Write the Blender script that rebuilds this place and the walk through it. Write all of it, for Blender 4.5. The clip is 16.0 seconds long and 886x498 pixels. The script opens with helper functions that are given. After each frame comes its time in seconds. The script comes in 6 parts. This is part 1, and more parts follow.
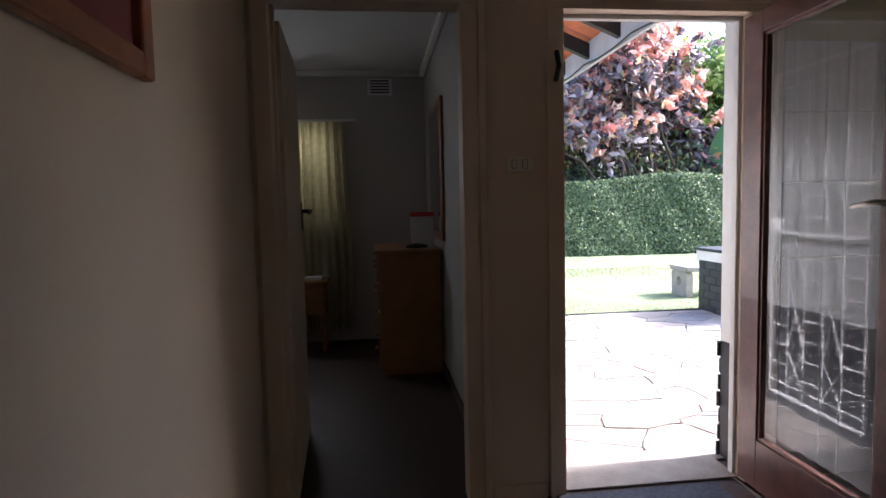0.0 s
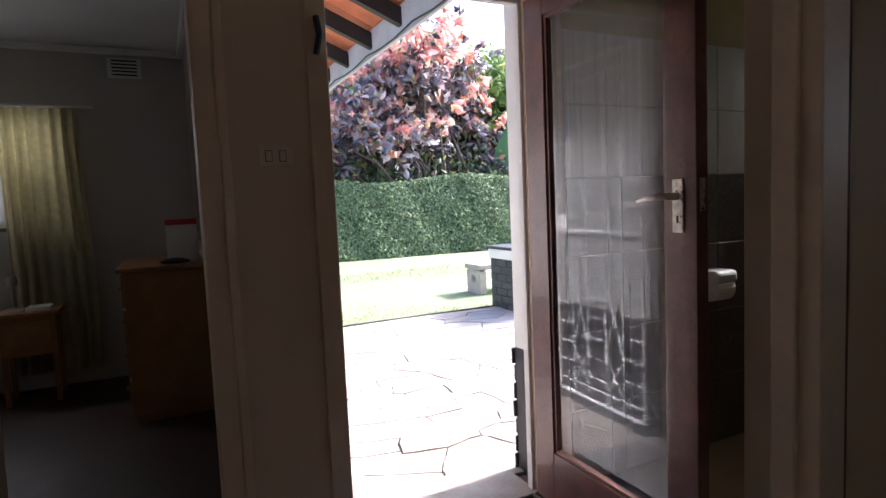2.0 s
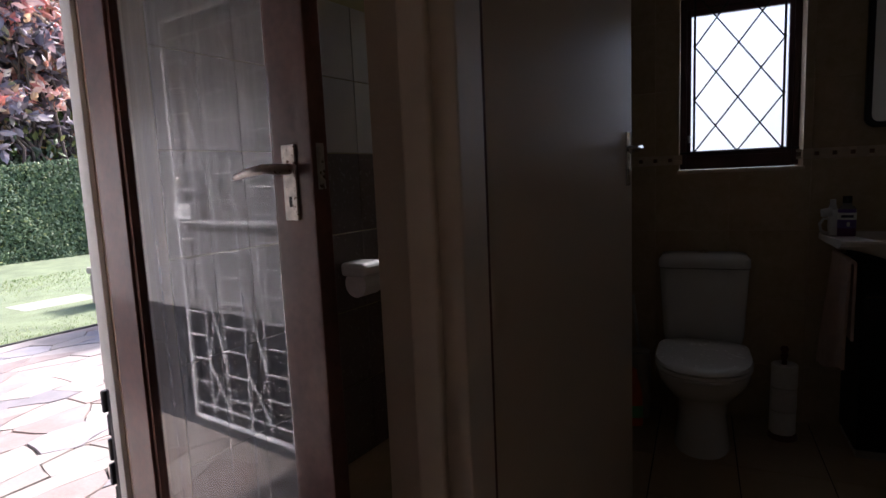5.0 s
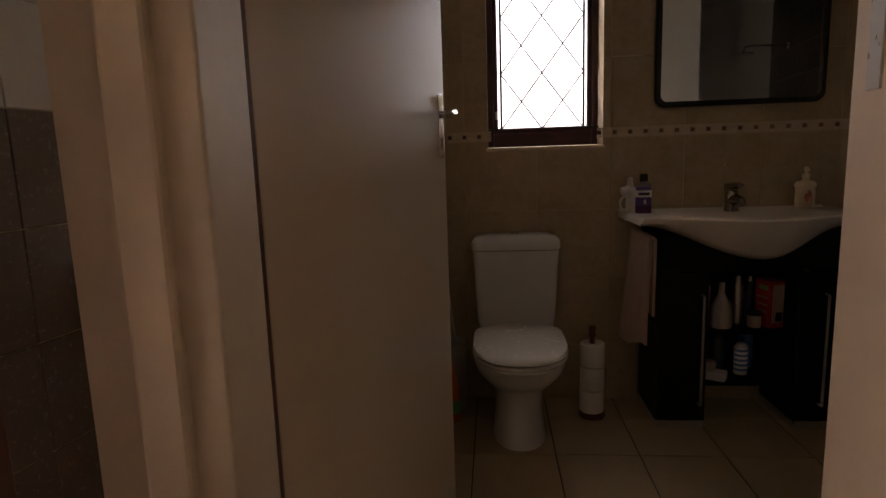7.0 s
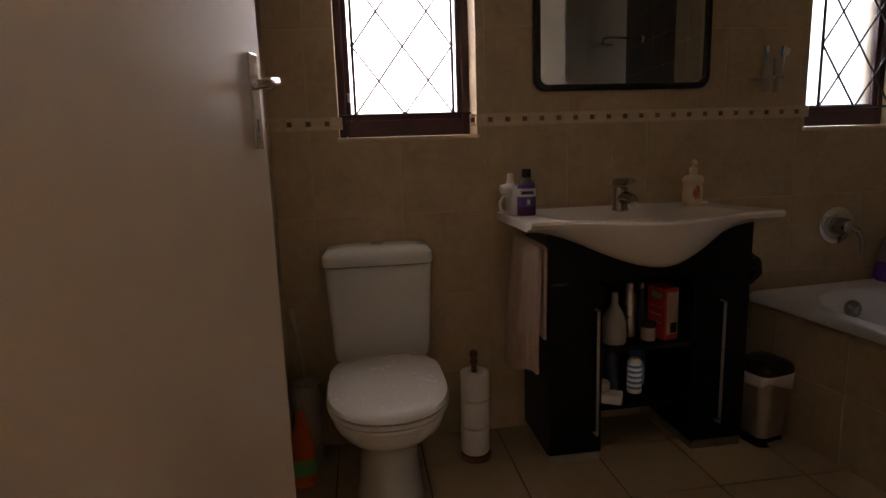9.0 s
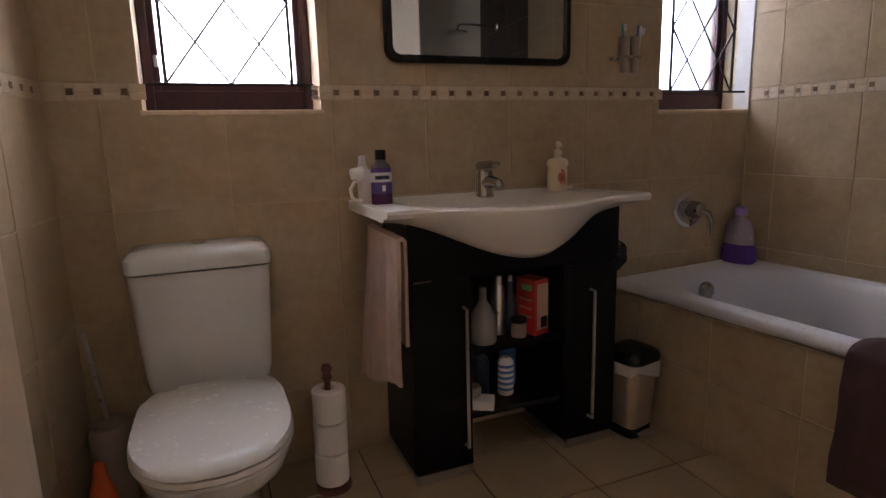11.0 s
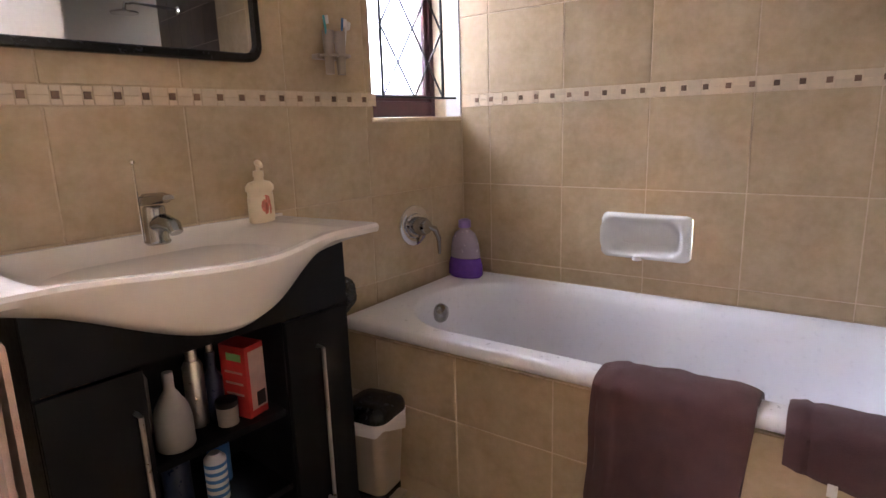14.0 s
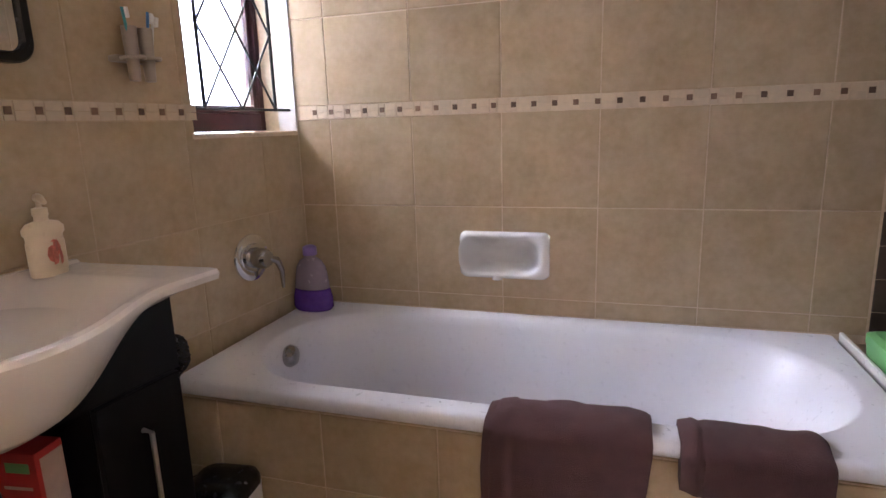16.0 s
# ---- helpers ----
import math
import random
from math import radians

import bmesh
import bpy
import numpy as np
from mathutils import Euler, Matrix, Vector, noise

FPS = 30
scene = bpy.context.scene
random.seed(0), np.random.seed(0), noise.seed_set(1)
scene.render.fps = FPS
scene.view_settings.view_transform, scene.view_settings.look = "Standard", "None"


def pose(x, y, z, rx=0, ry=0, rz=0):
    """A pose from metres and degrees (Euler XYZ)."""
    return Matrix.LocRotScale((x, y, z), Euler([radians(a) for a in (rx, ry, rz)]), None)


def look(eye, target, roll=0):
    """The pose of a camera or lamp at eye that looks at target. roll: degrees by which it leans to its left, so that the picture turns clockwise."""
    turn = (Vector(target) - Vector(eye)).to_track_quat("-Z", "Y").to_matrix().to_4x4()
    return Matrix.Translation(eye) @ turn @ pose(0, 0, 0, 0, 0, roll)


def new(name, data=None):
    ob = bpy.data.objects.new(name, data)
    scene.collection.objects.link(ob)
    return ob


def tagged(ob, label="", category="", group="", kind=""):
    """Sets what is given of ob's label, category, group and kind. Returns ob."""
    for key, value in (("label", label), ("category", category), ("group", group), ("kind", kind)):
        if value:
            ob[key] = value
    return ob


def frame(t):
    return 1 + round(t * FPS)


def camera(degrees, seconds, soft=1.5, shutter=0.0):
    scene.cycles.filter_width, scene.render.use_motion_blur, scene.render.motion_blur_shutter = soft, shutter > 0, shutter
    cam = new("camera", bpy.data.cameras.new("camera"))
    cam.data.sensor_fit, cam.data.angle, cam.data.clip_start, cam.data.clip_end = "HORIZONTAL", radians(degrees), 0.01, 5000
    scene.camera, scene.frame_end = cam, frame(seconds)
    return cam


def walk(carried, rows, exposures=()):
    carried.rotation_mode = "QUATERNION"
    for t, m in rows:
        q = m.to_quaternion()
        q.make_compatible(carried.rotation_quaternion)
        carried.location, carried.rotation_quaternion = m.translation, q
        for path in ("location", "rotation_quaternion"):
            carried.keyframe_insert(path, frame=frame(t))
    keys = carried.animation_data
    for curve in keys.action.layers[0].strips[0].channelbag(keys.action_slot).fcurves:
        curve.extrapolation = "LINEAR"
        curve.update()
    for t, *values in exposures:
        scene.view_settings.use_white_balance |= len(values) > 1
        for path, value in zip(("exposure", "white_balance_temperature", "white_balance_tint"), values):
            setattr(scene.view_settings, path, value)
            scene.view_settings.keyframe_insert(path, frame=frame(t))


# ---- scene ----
# camera and walk
cam = camera(75.1, 16.0)
PATH = [
    (0, (3.34, 0.512, 1.256), (3.843, 2.442, 1.104), -1.3),
    (0.5, (3.423, 0.64, 1.246), (4.05, 2.53, 1.095), -1.3),
    (1, (3.518, 0.75, 1.247), (4.282, 2.592, 1.09), -1.8),
    (1.5, (3.579, 0.8, 1.243), (4.517, 2.559, 1.083), -1.9),
    (2, (3.636, 0.868, 1.246), (4.746, 2.523, 1.082), -2.5),
    (2.5, (3.691, 0.933, 1.252), (4.942, 2.482, 1.069), -2.5),
    (3, (3.737, 0.985, 1.243), (5.123, 2.414, 1.059), -2.6),
    (3.5, (3.808, 1.009, 1.228), (5.325, 2.298, 1.033), -2.6),
    (4, (3.917, 1.034, 1.226), (5.56, 2.155, 1.013), -2.5),
    (4.5, (4.041, 1.055, 1.21), (5.779, 2.019, 0.988), -2.6),
    (5, (4.155, 1.096, 1.202), (5.965, 1.91, 0.957), -2.5),
    (7.5, (4.628, 1.17, 1.143), (6.601, 1.228, 0.821), -1.9),
    (8, (4.778, 1.152, 1.153), (6.75, 1.112, 0.82), -2.0),
    (10.5, (5.213, 1.1, 1.099), (7.073, 0.462, 0.733), -1.5),
    (11, (5.273, 1.034, 1.088), (7.096, 0.305, 0.709), -1.5),
    (11.5, (5.332, 0.955, 1.086), (7.109, 0.126, 0.693), -1.6),
    (12, (5.391, 0.875, 1.074), (7.117, -0.055, 0.679), -1.6),
    (12.5, (5.444, 0.84, 1.079), (7.111, -0.189, 0.675), -1.6),
    (13, (5.518, 0.806, 1.093), (7.106, -0.338, 0.682), -1.6),
    (13.5, (5.589, 0.769, 1.123), (7.031, -0.552, 0.705), -1.7),
    (14, (5.617, 0.756, 1.145), (6.897, -0.722, 0.723), -1.8),
    (14.5, (5.632, 0.751, 1.157), (6.772, -0.837, 0.732), -1.8),
    (15, (5.69, 0.736, 1.159), (6.718, -0.927, 0.737), -1.9),
    (15.5, (5.748, 0.684, 1.169), (6.671, -1.04, 0.748), -1.8),
    (16, (5.82, 0.641, 1.177), (6.584, -1.159, 0.759), -1.8),
]
EXPOSURES = [(0, 2.55, 5850, 15), (0.5, 2.35, 5850, 15), (1, 2.62, 5870, 15), (2.5, 2.58, 5950, 16), (4, 2.05, 6000, 18), (5, 1.9, 6000, 20), (7.5, 4.0, 8250, 25), (8, 4.1, 8250, 25), (10.5, 5.25, 6750, 25), (11.5, 5.75, 6550, 25), (12.5, 6.22, 6500, 25), (14, 6.85, 6450, 25), (16, 6.65, 6350, 26)]
walk(cam, [(t, look(eye, target, roll)) for t, eye, target, roll in PATH], EXPOSURES)

# daylight: bright overcast sky, soft high sun
world = bpy.data.worlds.new("sky")
scene.world = world
world.use_nodes = True
_wn = world.node_tree.nodes
_sky = _wn.new("ShaderNodeTexSky")
_sky.sky_type, _sky.sun_disc = "NISHITA", False
_sky.sun_elevation, _sky.sun_rotation = radians(38), radians(94)
_sky.air_density, _sky.dust_density = 1.0, 3.0
world.node_tree.links.new(_sky.outputs[0], _wn["Background"].inputs[0])
_wn["Background"].inputs[1].default_value = 0.15
sun = new("sun", bpy.data.lights.new("sun", "SUN"))
sun.data.energy, sun.data.angle, sun.data.color = 2.8, radians(10), (1.0, 0.96, 0.9)
sun.matrix_world = look((0, 0, 0), (-0.78, 0.05, -0.62))
for n_, x_, y_, z_, w_, h_, p_, dz_ in (("window_light_a", 7.42, 0.937, 1.6, 0.5, 0.8, 0.34, 0.35), ("window_light_b", 7.9, -0.9, 2.05, 0.6, 0.5, 0.37, 1.3)):
    lamp = new(n_, bpy.data.lights.new(n_, "AREA"))
    lamp.data.shape, lamp.data.size, lamp.data.size_y, lamp.data.energy = "RECTANGLE", w_, h_, p_
    lamp.data.color = (0.88, 0.94, 1.0)
    lamp.matrix_world = look((x_, y_, z_), (x_ - 1.42, y_, z_ - dz_))
bed_lamp = new("window_light_c", bpy.data.lights.new("window_light_c", "AREA"))
bed_lamp.data.shape, bed_lamp.data.size, bed_lamp.data.size_y, bed_lamp.data.energy = "RECTANGLE", 1.4, 0.75, 3.2
bed_lamp.matrix_world = pose(5.0, 2.62, 0, 0, 0, -8) @ look((-2.5, 3.45, 1.62), (-2.4, 2.3, 0.55))
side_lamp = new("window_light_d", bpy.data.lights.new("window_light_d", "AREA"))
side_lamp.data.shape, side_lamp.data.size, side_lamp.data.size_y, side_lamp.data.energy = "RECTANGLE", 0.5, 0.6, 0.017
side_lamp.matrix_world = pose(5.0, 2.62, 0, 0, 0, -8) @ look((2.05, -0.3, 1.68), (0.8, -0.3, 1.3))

# materials
def mat(name, color, rough=0.5, metal=0.0, vary=0.15, scale=6.0, bump=0.0, fine=60.0, spec=0.5, rand=0.0, trans=0.0, coat=0.0, wear=None, island=0.0, sheen=0.0, sub=0.0, spread=0.2):
    m = bpy.data.materials.new(name)
    m.use_nodes = True
    nt = m.node_tree
    n, l = nt.nodes, nt.links
    b = n["Principled BSDF"]
    b.inputs["Roughness"].default_value, b.inputs["Metallic"].default_value = rough, metal
    b.inputs["Specular IOR Level"].default_value = spec
    b.inputs["Transmission Weight"].default_value = trans
    b.inputs["Coat Weight"].default_value = coat
    b.inputs["Sheen Weight"].default_value = sheen
    tc = n.new("ShaderNodeTexCoord")
    src = tc.outputs["Object"]
    if rand or island:
        info = n.new("ShaderNodeObjectInfo") if rand else n.new("ShaderNodeNewGeometry")
        r = info.outputs["Random"] if rand else info.outputs["Random Per Island"]
        off = n.new("ShaderNodeVectorMath")
        off.operation = "MULTIPLY_ADD"
        off.inputs[1].default_value = (1, 1, 1)
        comb = n.new("ShaderNodeCombineXYZ")
        mul = n.new("ShaderNodeMath")
        mul.operation, mul.inputs[1].default_value = "MULTIPLY", 17.0
        l.new(r, mul.inputs[0])
        for k in range(3):
            l.new(mul.outputs[0], comb.inputs[k])
        l.new(src, off.inputs[0])
        l.new(comb.outputs[0], off.inputs[2])
        src = off.outputs[0]
    big = n.new("ShaderNodeTexNoise")
    big.inputs["Scale"].default_value, big.inputs["Detail"].default_value = scale, 5
    small = n.new("ShaderNodeTexNoise")
    small.inputs["Scale"].default_value, small.inputs["Detail"].default_value = fine, 3
    l.new(src, big.inputs["Vector"])
    l.new(src, small.inputs["Vector"])
    ramp = n.new("ShaderNodeValToRGB")
    lo = [c * (1 - vary) for c in color]
    hi = [min(1, c * (1 + vary)) for c in color]
    ramp.color_ramp.elements[0].color, ramp.color_ramp.elements[1].color = (*lo, 1), (*hi, 1)
    ramp.color_ramp.elements[0].position, ramp.color_ramp.elements[1].position = 0.5 - spread, 0.5 + spread
    add = n.new("ShaderNodeMath")
    add.operation, add.inputs[1].default_value = "MULTIPLY_ADD", 0.3
    l.new(small.outputs[0], add.inputs[0])
    mul2 = n.new("ShaderNodeMath")
    mul2.operation, mul2.inputs[1].default_value = "MULTIPLY", 0.7
    l.new(big.outputs[0], mul2.inputs[0])
    l.new(mul2.outputs[0], add.inputs[2])
    l.new(add.outputs[0], ramp.inputs[0])
    out = ramp.outputs[0]
    if rand or island:
        hsv = n.new("ShaderNodeHueSaturation")
        mp = n.new("ShaderNodeMapRange")
        k = rand or island
        mp.inputs[3].default_value, mp.inputs[4].default_value = 1 - k, 1 + k
        l.new(r, mp.inputs[0])
        l.new(mp.outputs[0], hsv.inputs["Value"])
        l.new(out, hsv.inputs["Color"])
        out = hsv.outputs[0]
    if wear:
        mx = n.new("ShaderNodeMix")
        mx.data_type = "RGBA"
        wn = n.new("ShaderNodeTexNoise")
        wn.inputs["Scale"].default_value, wn.inputs["Detail"].default_value = wear[1], 8
        wr = n.new("ShaderNodeValToRGB")
        wr.color_ramp.elements[0].position, wr.color_ramp.elements[1].position = wear[2], wear[2] + 0.08
        l.new(src, wn.inputs["Vector"])
        l.new(wn.outputs[0], wr.inputs[0])
        l.new(wr.outputs[0], mx.inputs[0])
        l.new(out, mx.inputs[6])
        mx.inputs[7].default_value = (*wear[0], 1)
        out = mx.outputs[2]
    l.new(out, b.inputs["Base Color"])
    rr = n.new("ShaderNodeMapRange")
    rr.inputs[3].default_value, rr.inputs[4].default_value = max(0, rough - 0.08), min(1, rough + 0.08)
    l.new(small.outputs[0], rr.inputs[0])
    l.new(rr.outputs[0], b.inputs["Roughness"])
    if bump:
        bp = n.new("ShaderNodeBump")
        bp.inputs["Strength"].default_value, bp.inputs["Distance"].default_value = 1.0, bump
        l.new(add.outputs[0], bp.inputs["Height"])
        l.new(bp.outputs[0], b.inputs["Normal"])
    return m


def leaf_mat(name, stops, rough=0.45, through_light=0.35):
    m = bpy.data.materials.new(name)
    m.use_nodes = True
    n, l = m.node_tree.nodes, m.node_tree.links
    b = n["Principled BSDF"]
    g = n.new("ShaderNodeNewGeometry")
    ramp = n.new("ShaderNodeValToRGB")
    e = ramp.color_ramp.elements
    while len(e) < len(stops):
        e.new(0.5)
    for k, (p, c) in enumerate(stops):
        e[k].position, e[k].color = p, (*c, 1)
    l.new(g.outputs["Random Per Island"], ramp.inputs[0])
    l.new(ramp.outputs[0], b.inputs["Base Color"])
    b.inputs["Roughness"].default_value = rough
    tr = n.new("ShaderNodeBsdfTranslucent")
    l.new(ramp.outputs[0], tr.inputs[0])
    mx = n.new("ShaderNodeMixShader")
    mx.inputs[0].default_value = through_light
    l.new(b.outputs[0], mx.inputs[1])
    l.new(tr.outputs[0], mx.inputs[2])
    l.new(mx.outputs[0], n["Material Output"].inputs[0])
    return m


def glass_mat(name, tint=(1, 1, 1), rough=0.0, ior=1.45):
    m = bpy.data.materials.new(name)
    m.use_nodes = True
    b = m.node_tree.nodes["Principled BSDF"]
    b.inputs["Base Color"].default_value = (*tint, 1)
    b.inputs["Transmission Weight"].default_value, b.inputs["Roughness"].default_value, b.inputs["IOR"].default_value = 1.0, rough, ior
    return m


def cloth_mat(name, color, opacity=1.0, translucent=0.4, scale=220.0, streak=0.0):
    m = bpy.data.materials.new(name)
    m.use_nodes = True
    n, l = m.node_tree.nodes, m.node_tree.links
    b = n["Principled BSDF"]
    b.inputs["Roughness"].default_value = 0.9
    b.inputs["Sheen Weight"].default_value = 0.2
    tc, nz, ramp = n.new("ShaderNodeTexCoord"), n.new("ShaderNodeTexNoise"), n.new("ShaderNodeValToRGB")
    nz.inputs["Scale"].default_value = scale
    l.new(tc.outputs["Object"], nz.inputs["Vector"])
    l.new(nz.outputs[0], ramp.inputs[0])
    ramp.color_ramp.elements[0].color = (*[c * 0.8 for c in color], 1)
    ramp.color_ramp.elements[1].color = (*[min(1, c * 1.15) for c in color], 1)
    wide, span, tone = n.new("ShaderNodeTexNoise"), n.new("ShaderNodeMapRange"), n.new("ShaderNodeVectorMath")
    wide.inputs["Scale"].default_value, wide.inputs["Detail"].default_value = 24, 5
    span.inputs[1].default_value, span.inputs[2].default_value, span.inputs[3].default_value, span.inputs[4].default_value = 0.3, 0.7, 0.9, 1.08
    tone.operation = "SCALE"
    l.new(tc.outputs["Object"], wide.inputs["Vector"])
    l.new(wide.outputs[0], span.inputs[0])
    l.new(ramp.outputs[0], tone.inputs[0])
    l.new(span.outputs[0], tone.inputs["Scale"])
    l.new(tone.outputs[0], b.inputs["Base Color"])
    tr = n.new("ShaderNodeBsdfTranslucent")
    l.new(tone.outputs[0], tr.inputs[0])
    mx = n.new("ShaderNodeMixShader")
    mx.inputs[0].default_value = translucent
    l.new(b.outputs[0], mx.inputs[1])
    l.new(tr.outputs[0], mx.inputs[2])
    end = mx
    if opacity < 1:
        tp, m2 = n.new("ShaderNodeBsdfTransparent"), n.new("ShaderNodeMixShader")
        m2.inputs[0].default_value = opacity
        if streak:
            mp, sn, rg = n.new("ShaderNodeMapping"), n.new("ShaderNodeTexNoise"), n.new("ShaderNodeMapRange")
            mp.inputs["Scale"].default_value = (1.0, 0.05, 0.012)
            sn.inputs["Scale"].default_value, sn.inputs["Detail"].default_value = 42, 4
            rg.inputs[1].default_value, rg.inputs[2].default_value = 0.3, 0.7
            rg.inputs[3].default_value, rg.inputs[4].default_value = opacity - streak, opacity + streak
            l.new(tc.outputs["Object"], mp.inputs[0])
            l.new(mp.outputs[0], sn.inputs["Vector"])
            l.new(sn.outputs[0], rg.inputs[0])
            l.new(rg.outputs[0], m2.inputs[0])
        l.new(tp.outputs[0], m2.inputs[1])
        l.new(mx.outputs[0], m2.inputs[2])
        end = m2
    l.new(end.outputs[0], n["Material Output"].inputs[0])
    bp = n.new("ShaderNodeBump")
    bp.inputs["Distance"].default_value = 0.002
    l.new(nz.outputs[0], bp.inputs["Height"])
    l.new(bp.outputs[0], b.inputs["Normal"])
    return m


def tile_mat(name, dark, pale):
    """Glazed tile with soft clouds at hand size and finer mottling inside them, shifted from tile to tile."""
    m = bpy.data.materials.new(name)
    m.use_nodes = True
    n, l = m.node_tree.nodes, m.node_tree.links
    b = n["Principled BSDF"]
    tc, info, off = n.new("ShaderNodeTexCoord"), n.new("ShaderNodeObjectInfo"), n.new("ShaderNodeVectorMath")
    off.operation = "MULTIPLY_ADD"
    off.inputs[0].default_value = (23, 31, 17)
    l.new(info.outputs["Random"], off.inputs[1])
    l.new(tc.outputs["Object"], off.inputs[2])
    cloud, mottle = n.new("ShaderNodeTexNoise"), n.new("ShaderNodeTexNoise")
    for nz, sc, de in ((cloud, 7.0, 3.0), (mottle, 38.0, 5.0)):
        nz.inputs["Scale"].default_value, nz.inputs["Detail"].default_value = sc, de
        nz.inputs["Roughness"].default_value = 0.62
        l.new(off.outputs[0], nz.inputs["Vector"])
    mixv = n.new("ShaderNodeMix")
    mixv.inputs[0].default_value = 0.42
    l.new(cloud.outputs[0], mixv.inputs[2])
    l.new(mottle.outputs[0], mixv.inputs[3])
    ramp = n.new("ShaderNodeValToRGB")
    e = ramp.color_ramp.elements
    e[0].position, e[0].color = 0.34, (*dark, 1)
    e[1].position, e[1].color = 0.66, (*pale, 1)
    l.new(mixv.outputs[0], ramp.inputs[0])
    hsv, mp = n.new("ShaderNodeHueSaturation"), n.new("ShaderNodeMapRange")
    mp.inputs[3].default_value, mp.inputs[4].default_value = 0.965, 1.035
    l.new(info.outputs["Random"], mp.inputs[0])
    l.new(mp.outputs[0], hsv.inputs["Value"])
    l.new(ramp.outputs[0], hsv.inputs["Color"])
    l.new(hsv.outputs[0], b.inputs["Base Color"])
    rr = n.new("ShaderNodeMapRange")
    rr.inputs[3].default_value, rr.inputs[4].default_value = 0.24, 0.4
    l.new(mottle.outputs[0], rr.inputs[0])
    l.new(rr.outputs[0], b.inputs["Roughness"])
    bp = n.new("ShaderNodeBump")
    bp.inputs["Distance"].default_value, bp.inputs["Strength"].default_value = 0.0003, 0.5
    l.new(cloud.outputs[0], bp.inputs["Height"])
    l.new(bp.outputs[0], b.inputs["Normal"])
    return m


M_WALL = mat("cream wall paint", (0.65, 0.53, 0.405), 0.75, vary=0.06, scale=2.0, bump=0.0015, fine=90)
M_BEDWALL = mat("grey green wall paint", (0.5, 0.47, 0.435), 0.8, vary=0.06, scale=2.0, bump=0.001)
M_CEIL = mat("white ceiling paint", (0.78, 0.77, 0.74), 0.85, vary=0.04, scale=3)
M_TRIM = mat("cream gloss trim paint", (0.72, 0.585, 0.45), 0.55, vary=0.06, scale=5, bump=0.0006, fine=30)
M_DOORP = mat("cream gloss door paint", (0.7, 0.57, 0.44), 0.32, vary=0.02, scale=1.2, bump=0.0002, fine=120)
M_WHITE = mat("white exterior paint", (0.78, 0.78, 0.76), 0.6, vary=0.06, scale=4, bump=0.001)
# white paint whose base grey holds the shade on the wing wall
M_WINGW = mat("white wall paint darkened for shade", (0.24, 0.24, 0.245), 0.7, vary=0.08, scale=3, bump=0.001)
M_PLINTH = mat("black painted brick", (0.03, 0.032, 0.04), 0.55, vary=0.3, scale=14, bump=0.003, rand=0.25)
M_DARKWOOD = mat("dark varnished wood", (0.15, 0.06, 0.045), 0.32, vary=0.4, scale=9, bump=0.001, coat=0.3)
M_WINWOOD = mat("dark red window wood", (0.055, 0.013, 0.017), 0.4, vary=0.35, scale=9, bump=0.001)
M_PINE = mat("honey pine wood", (0.34, 0.16, 0.055), 0.45, vary=0.3, scale=7, bump=0.0008)
M_FLOORW = mat("dark parquet wood", (0.045, 0.021, 0.013), 0.5, vary=0.4, scale=12, bump=0.001)
M_TILE = tile_mat("beige stone look ceramic tile", (0.41, 0.305, 0.18), (0.55, 0.42, 0.275))
M_GROUT = mat("pale grout", (0.66, 0.53, 0.38), 0.85, vary=0.12, scale=30)
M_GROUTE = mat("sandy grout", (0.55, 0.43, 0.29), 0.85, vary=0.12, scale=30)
M_CREAMST = mat("satin champagne steel", (0.5, 0.42, 0.33), 0.35, metal=0.6, vary=0.05, scale=12)
M_FTILE = tile_mat("tan floor tile", (0.43, 0.315, 0.19), (0.485, 0.365, 0.23))
M_FGROUT = mat("dark floor grout", (0.07, 0.05, 0.035), 0.9, vary=0.3, scale=30)
M_BAND = mat("pale stone mosaic", (0.64, 0.52, 0.38), 0.4, vary=0.08, scale=40, rand=0.07)
M_BANDDK = mat("brown mosaic", (0.17, 0.095, 0.06), 0.35, vary=0.3, scale=40, rand=0.45)
M_DKTILE = mat("dark brown shower tile", (0.075, 0.05, 0.038), 0.35, vary=0.4, scale=9, bump=0.001, rand=0.2)
M_CERAMIC = mat("white glazed ceramic", (0.72, 0.72, 0.7), 0.12, vary=0.02, scale=3, coat=0.4)
M_BATH = mat("white bath enamel", (0.78, 0.78, 0.82), 0.3, vary=0.03, scale=3, coat=0.08)
M_SEAT = mat("white seat plastic", (0.7, 0.68, 0.64), 0.25, vary=0.02, scale=3)
M_BASIN = mat("ivory basin ceramic", (0.8, 0.74, 0.67), 0.22, vary=0.02, scale=3, coat=0.1)
M_BLACKW = mat("black brown cabinet laminate", (0.0085, 0.0075, 0.0085), 0.45, vary=0.1, scale=12, bump=0.0002, spec=0.15)
M_CHROME = mat("chrome", (0.75, 0.75, 0.76), 0.1, metal=1.0, vary=0.05, scale=10)
M_GREYW = mat("pale stone wall paint", (0.66, 0.57, 0.46), 0.7, vary=0.08, scale=2.5, bump=0.0006)
M_DULLCH = mat("dulled chrome", (0.42, 0.41, 0.4), 0.16, metal=1.0, vary=0.12, scale=14)
M_STEEL = mat("brushed steel", (0.55, 0.53, 0.5), 0.3, metal=1.0, vary=0.03, scale=20)
M_BRASSY = mat("worn plated steel", (0.5, 0.45, 0.4), 0.35, metal=0.9, vary=0.25, scale=60, wear=((0.1, 0.06, 0.04), 90.0, 0.6))
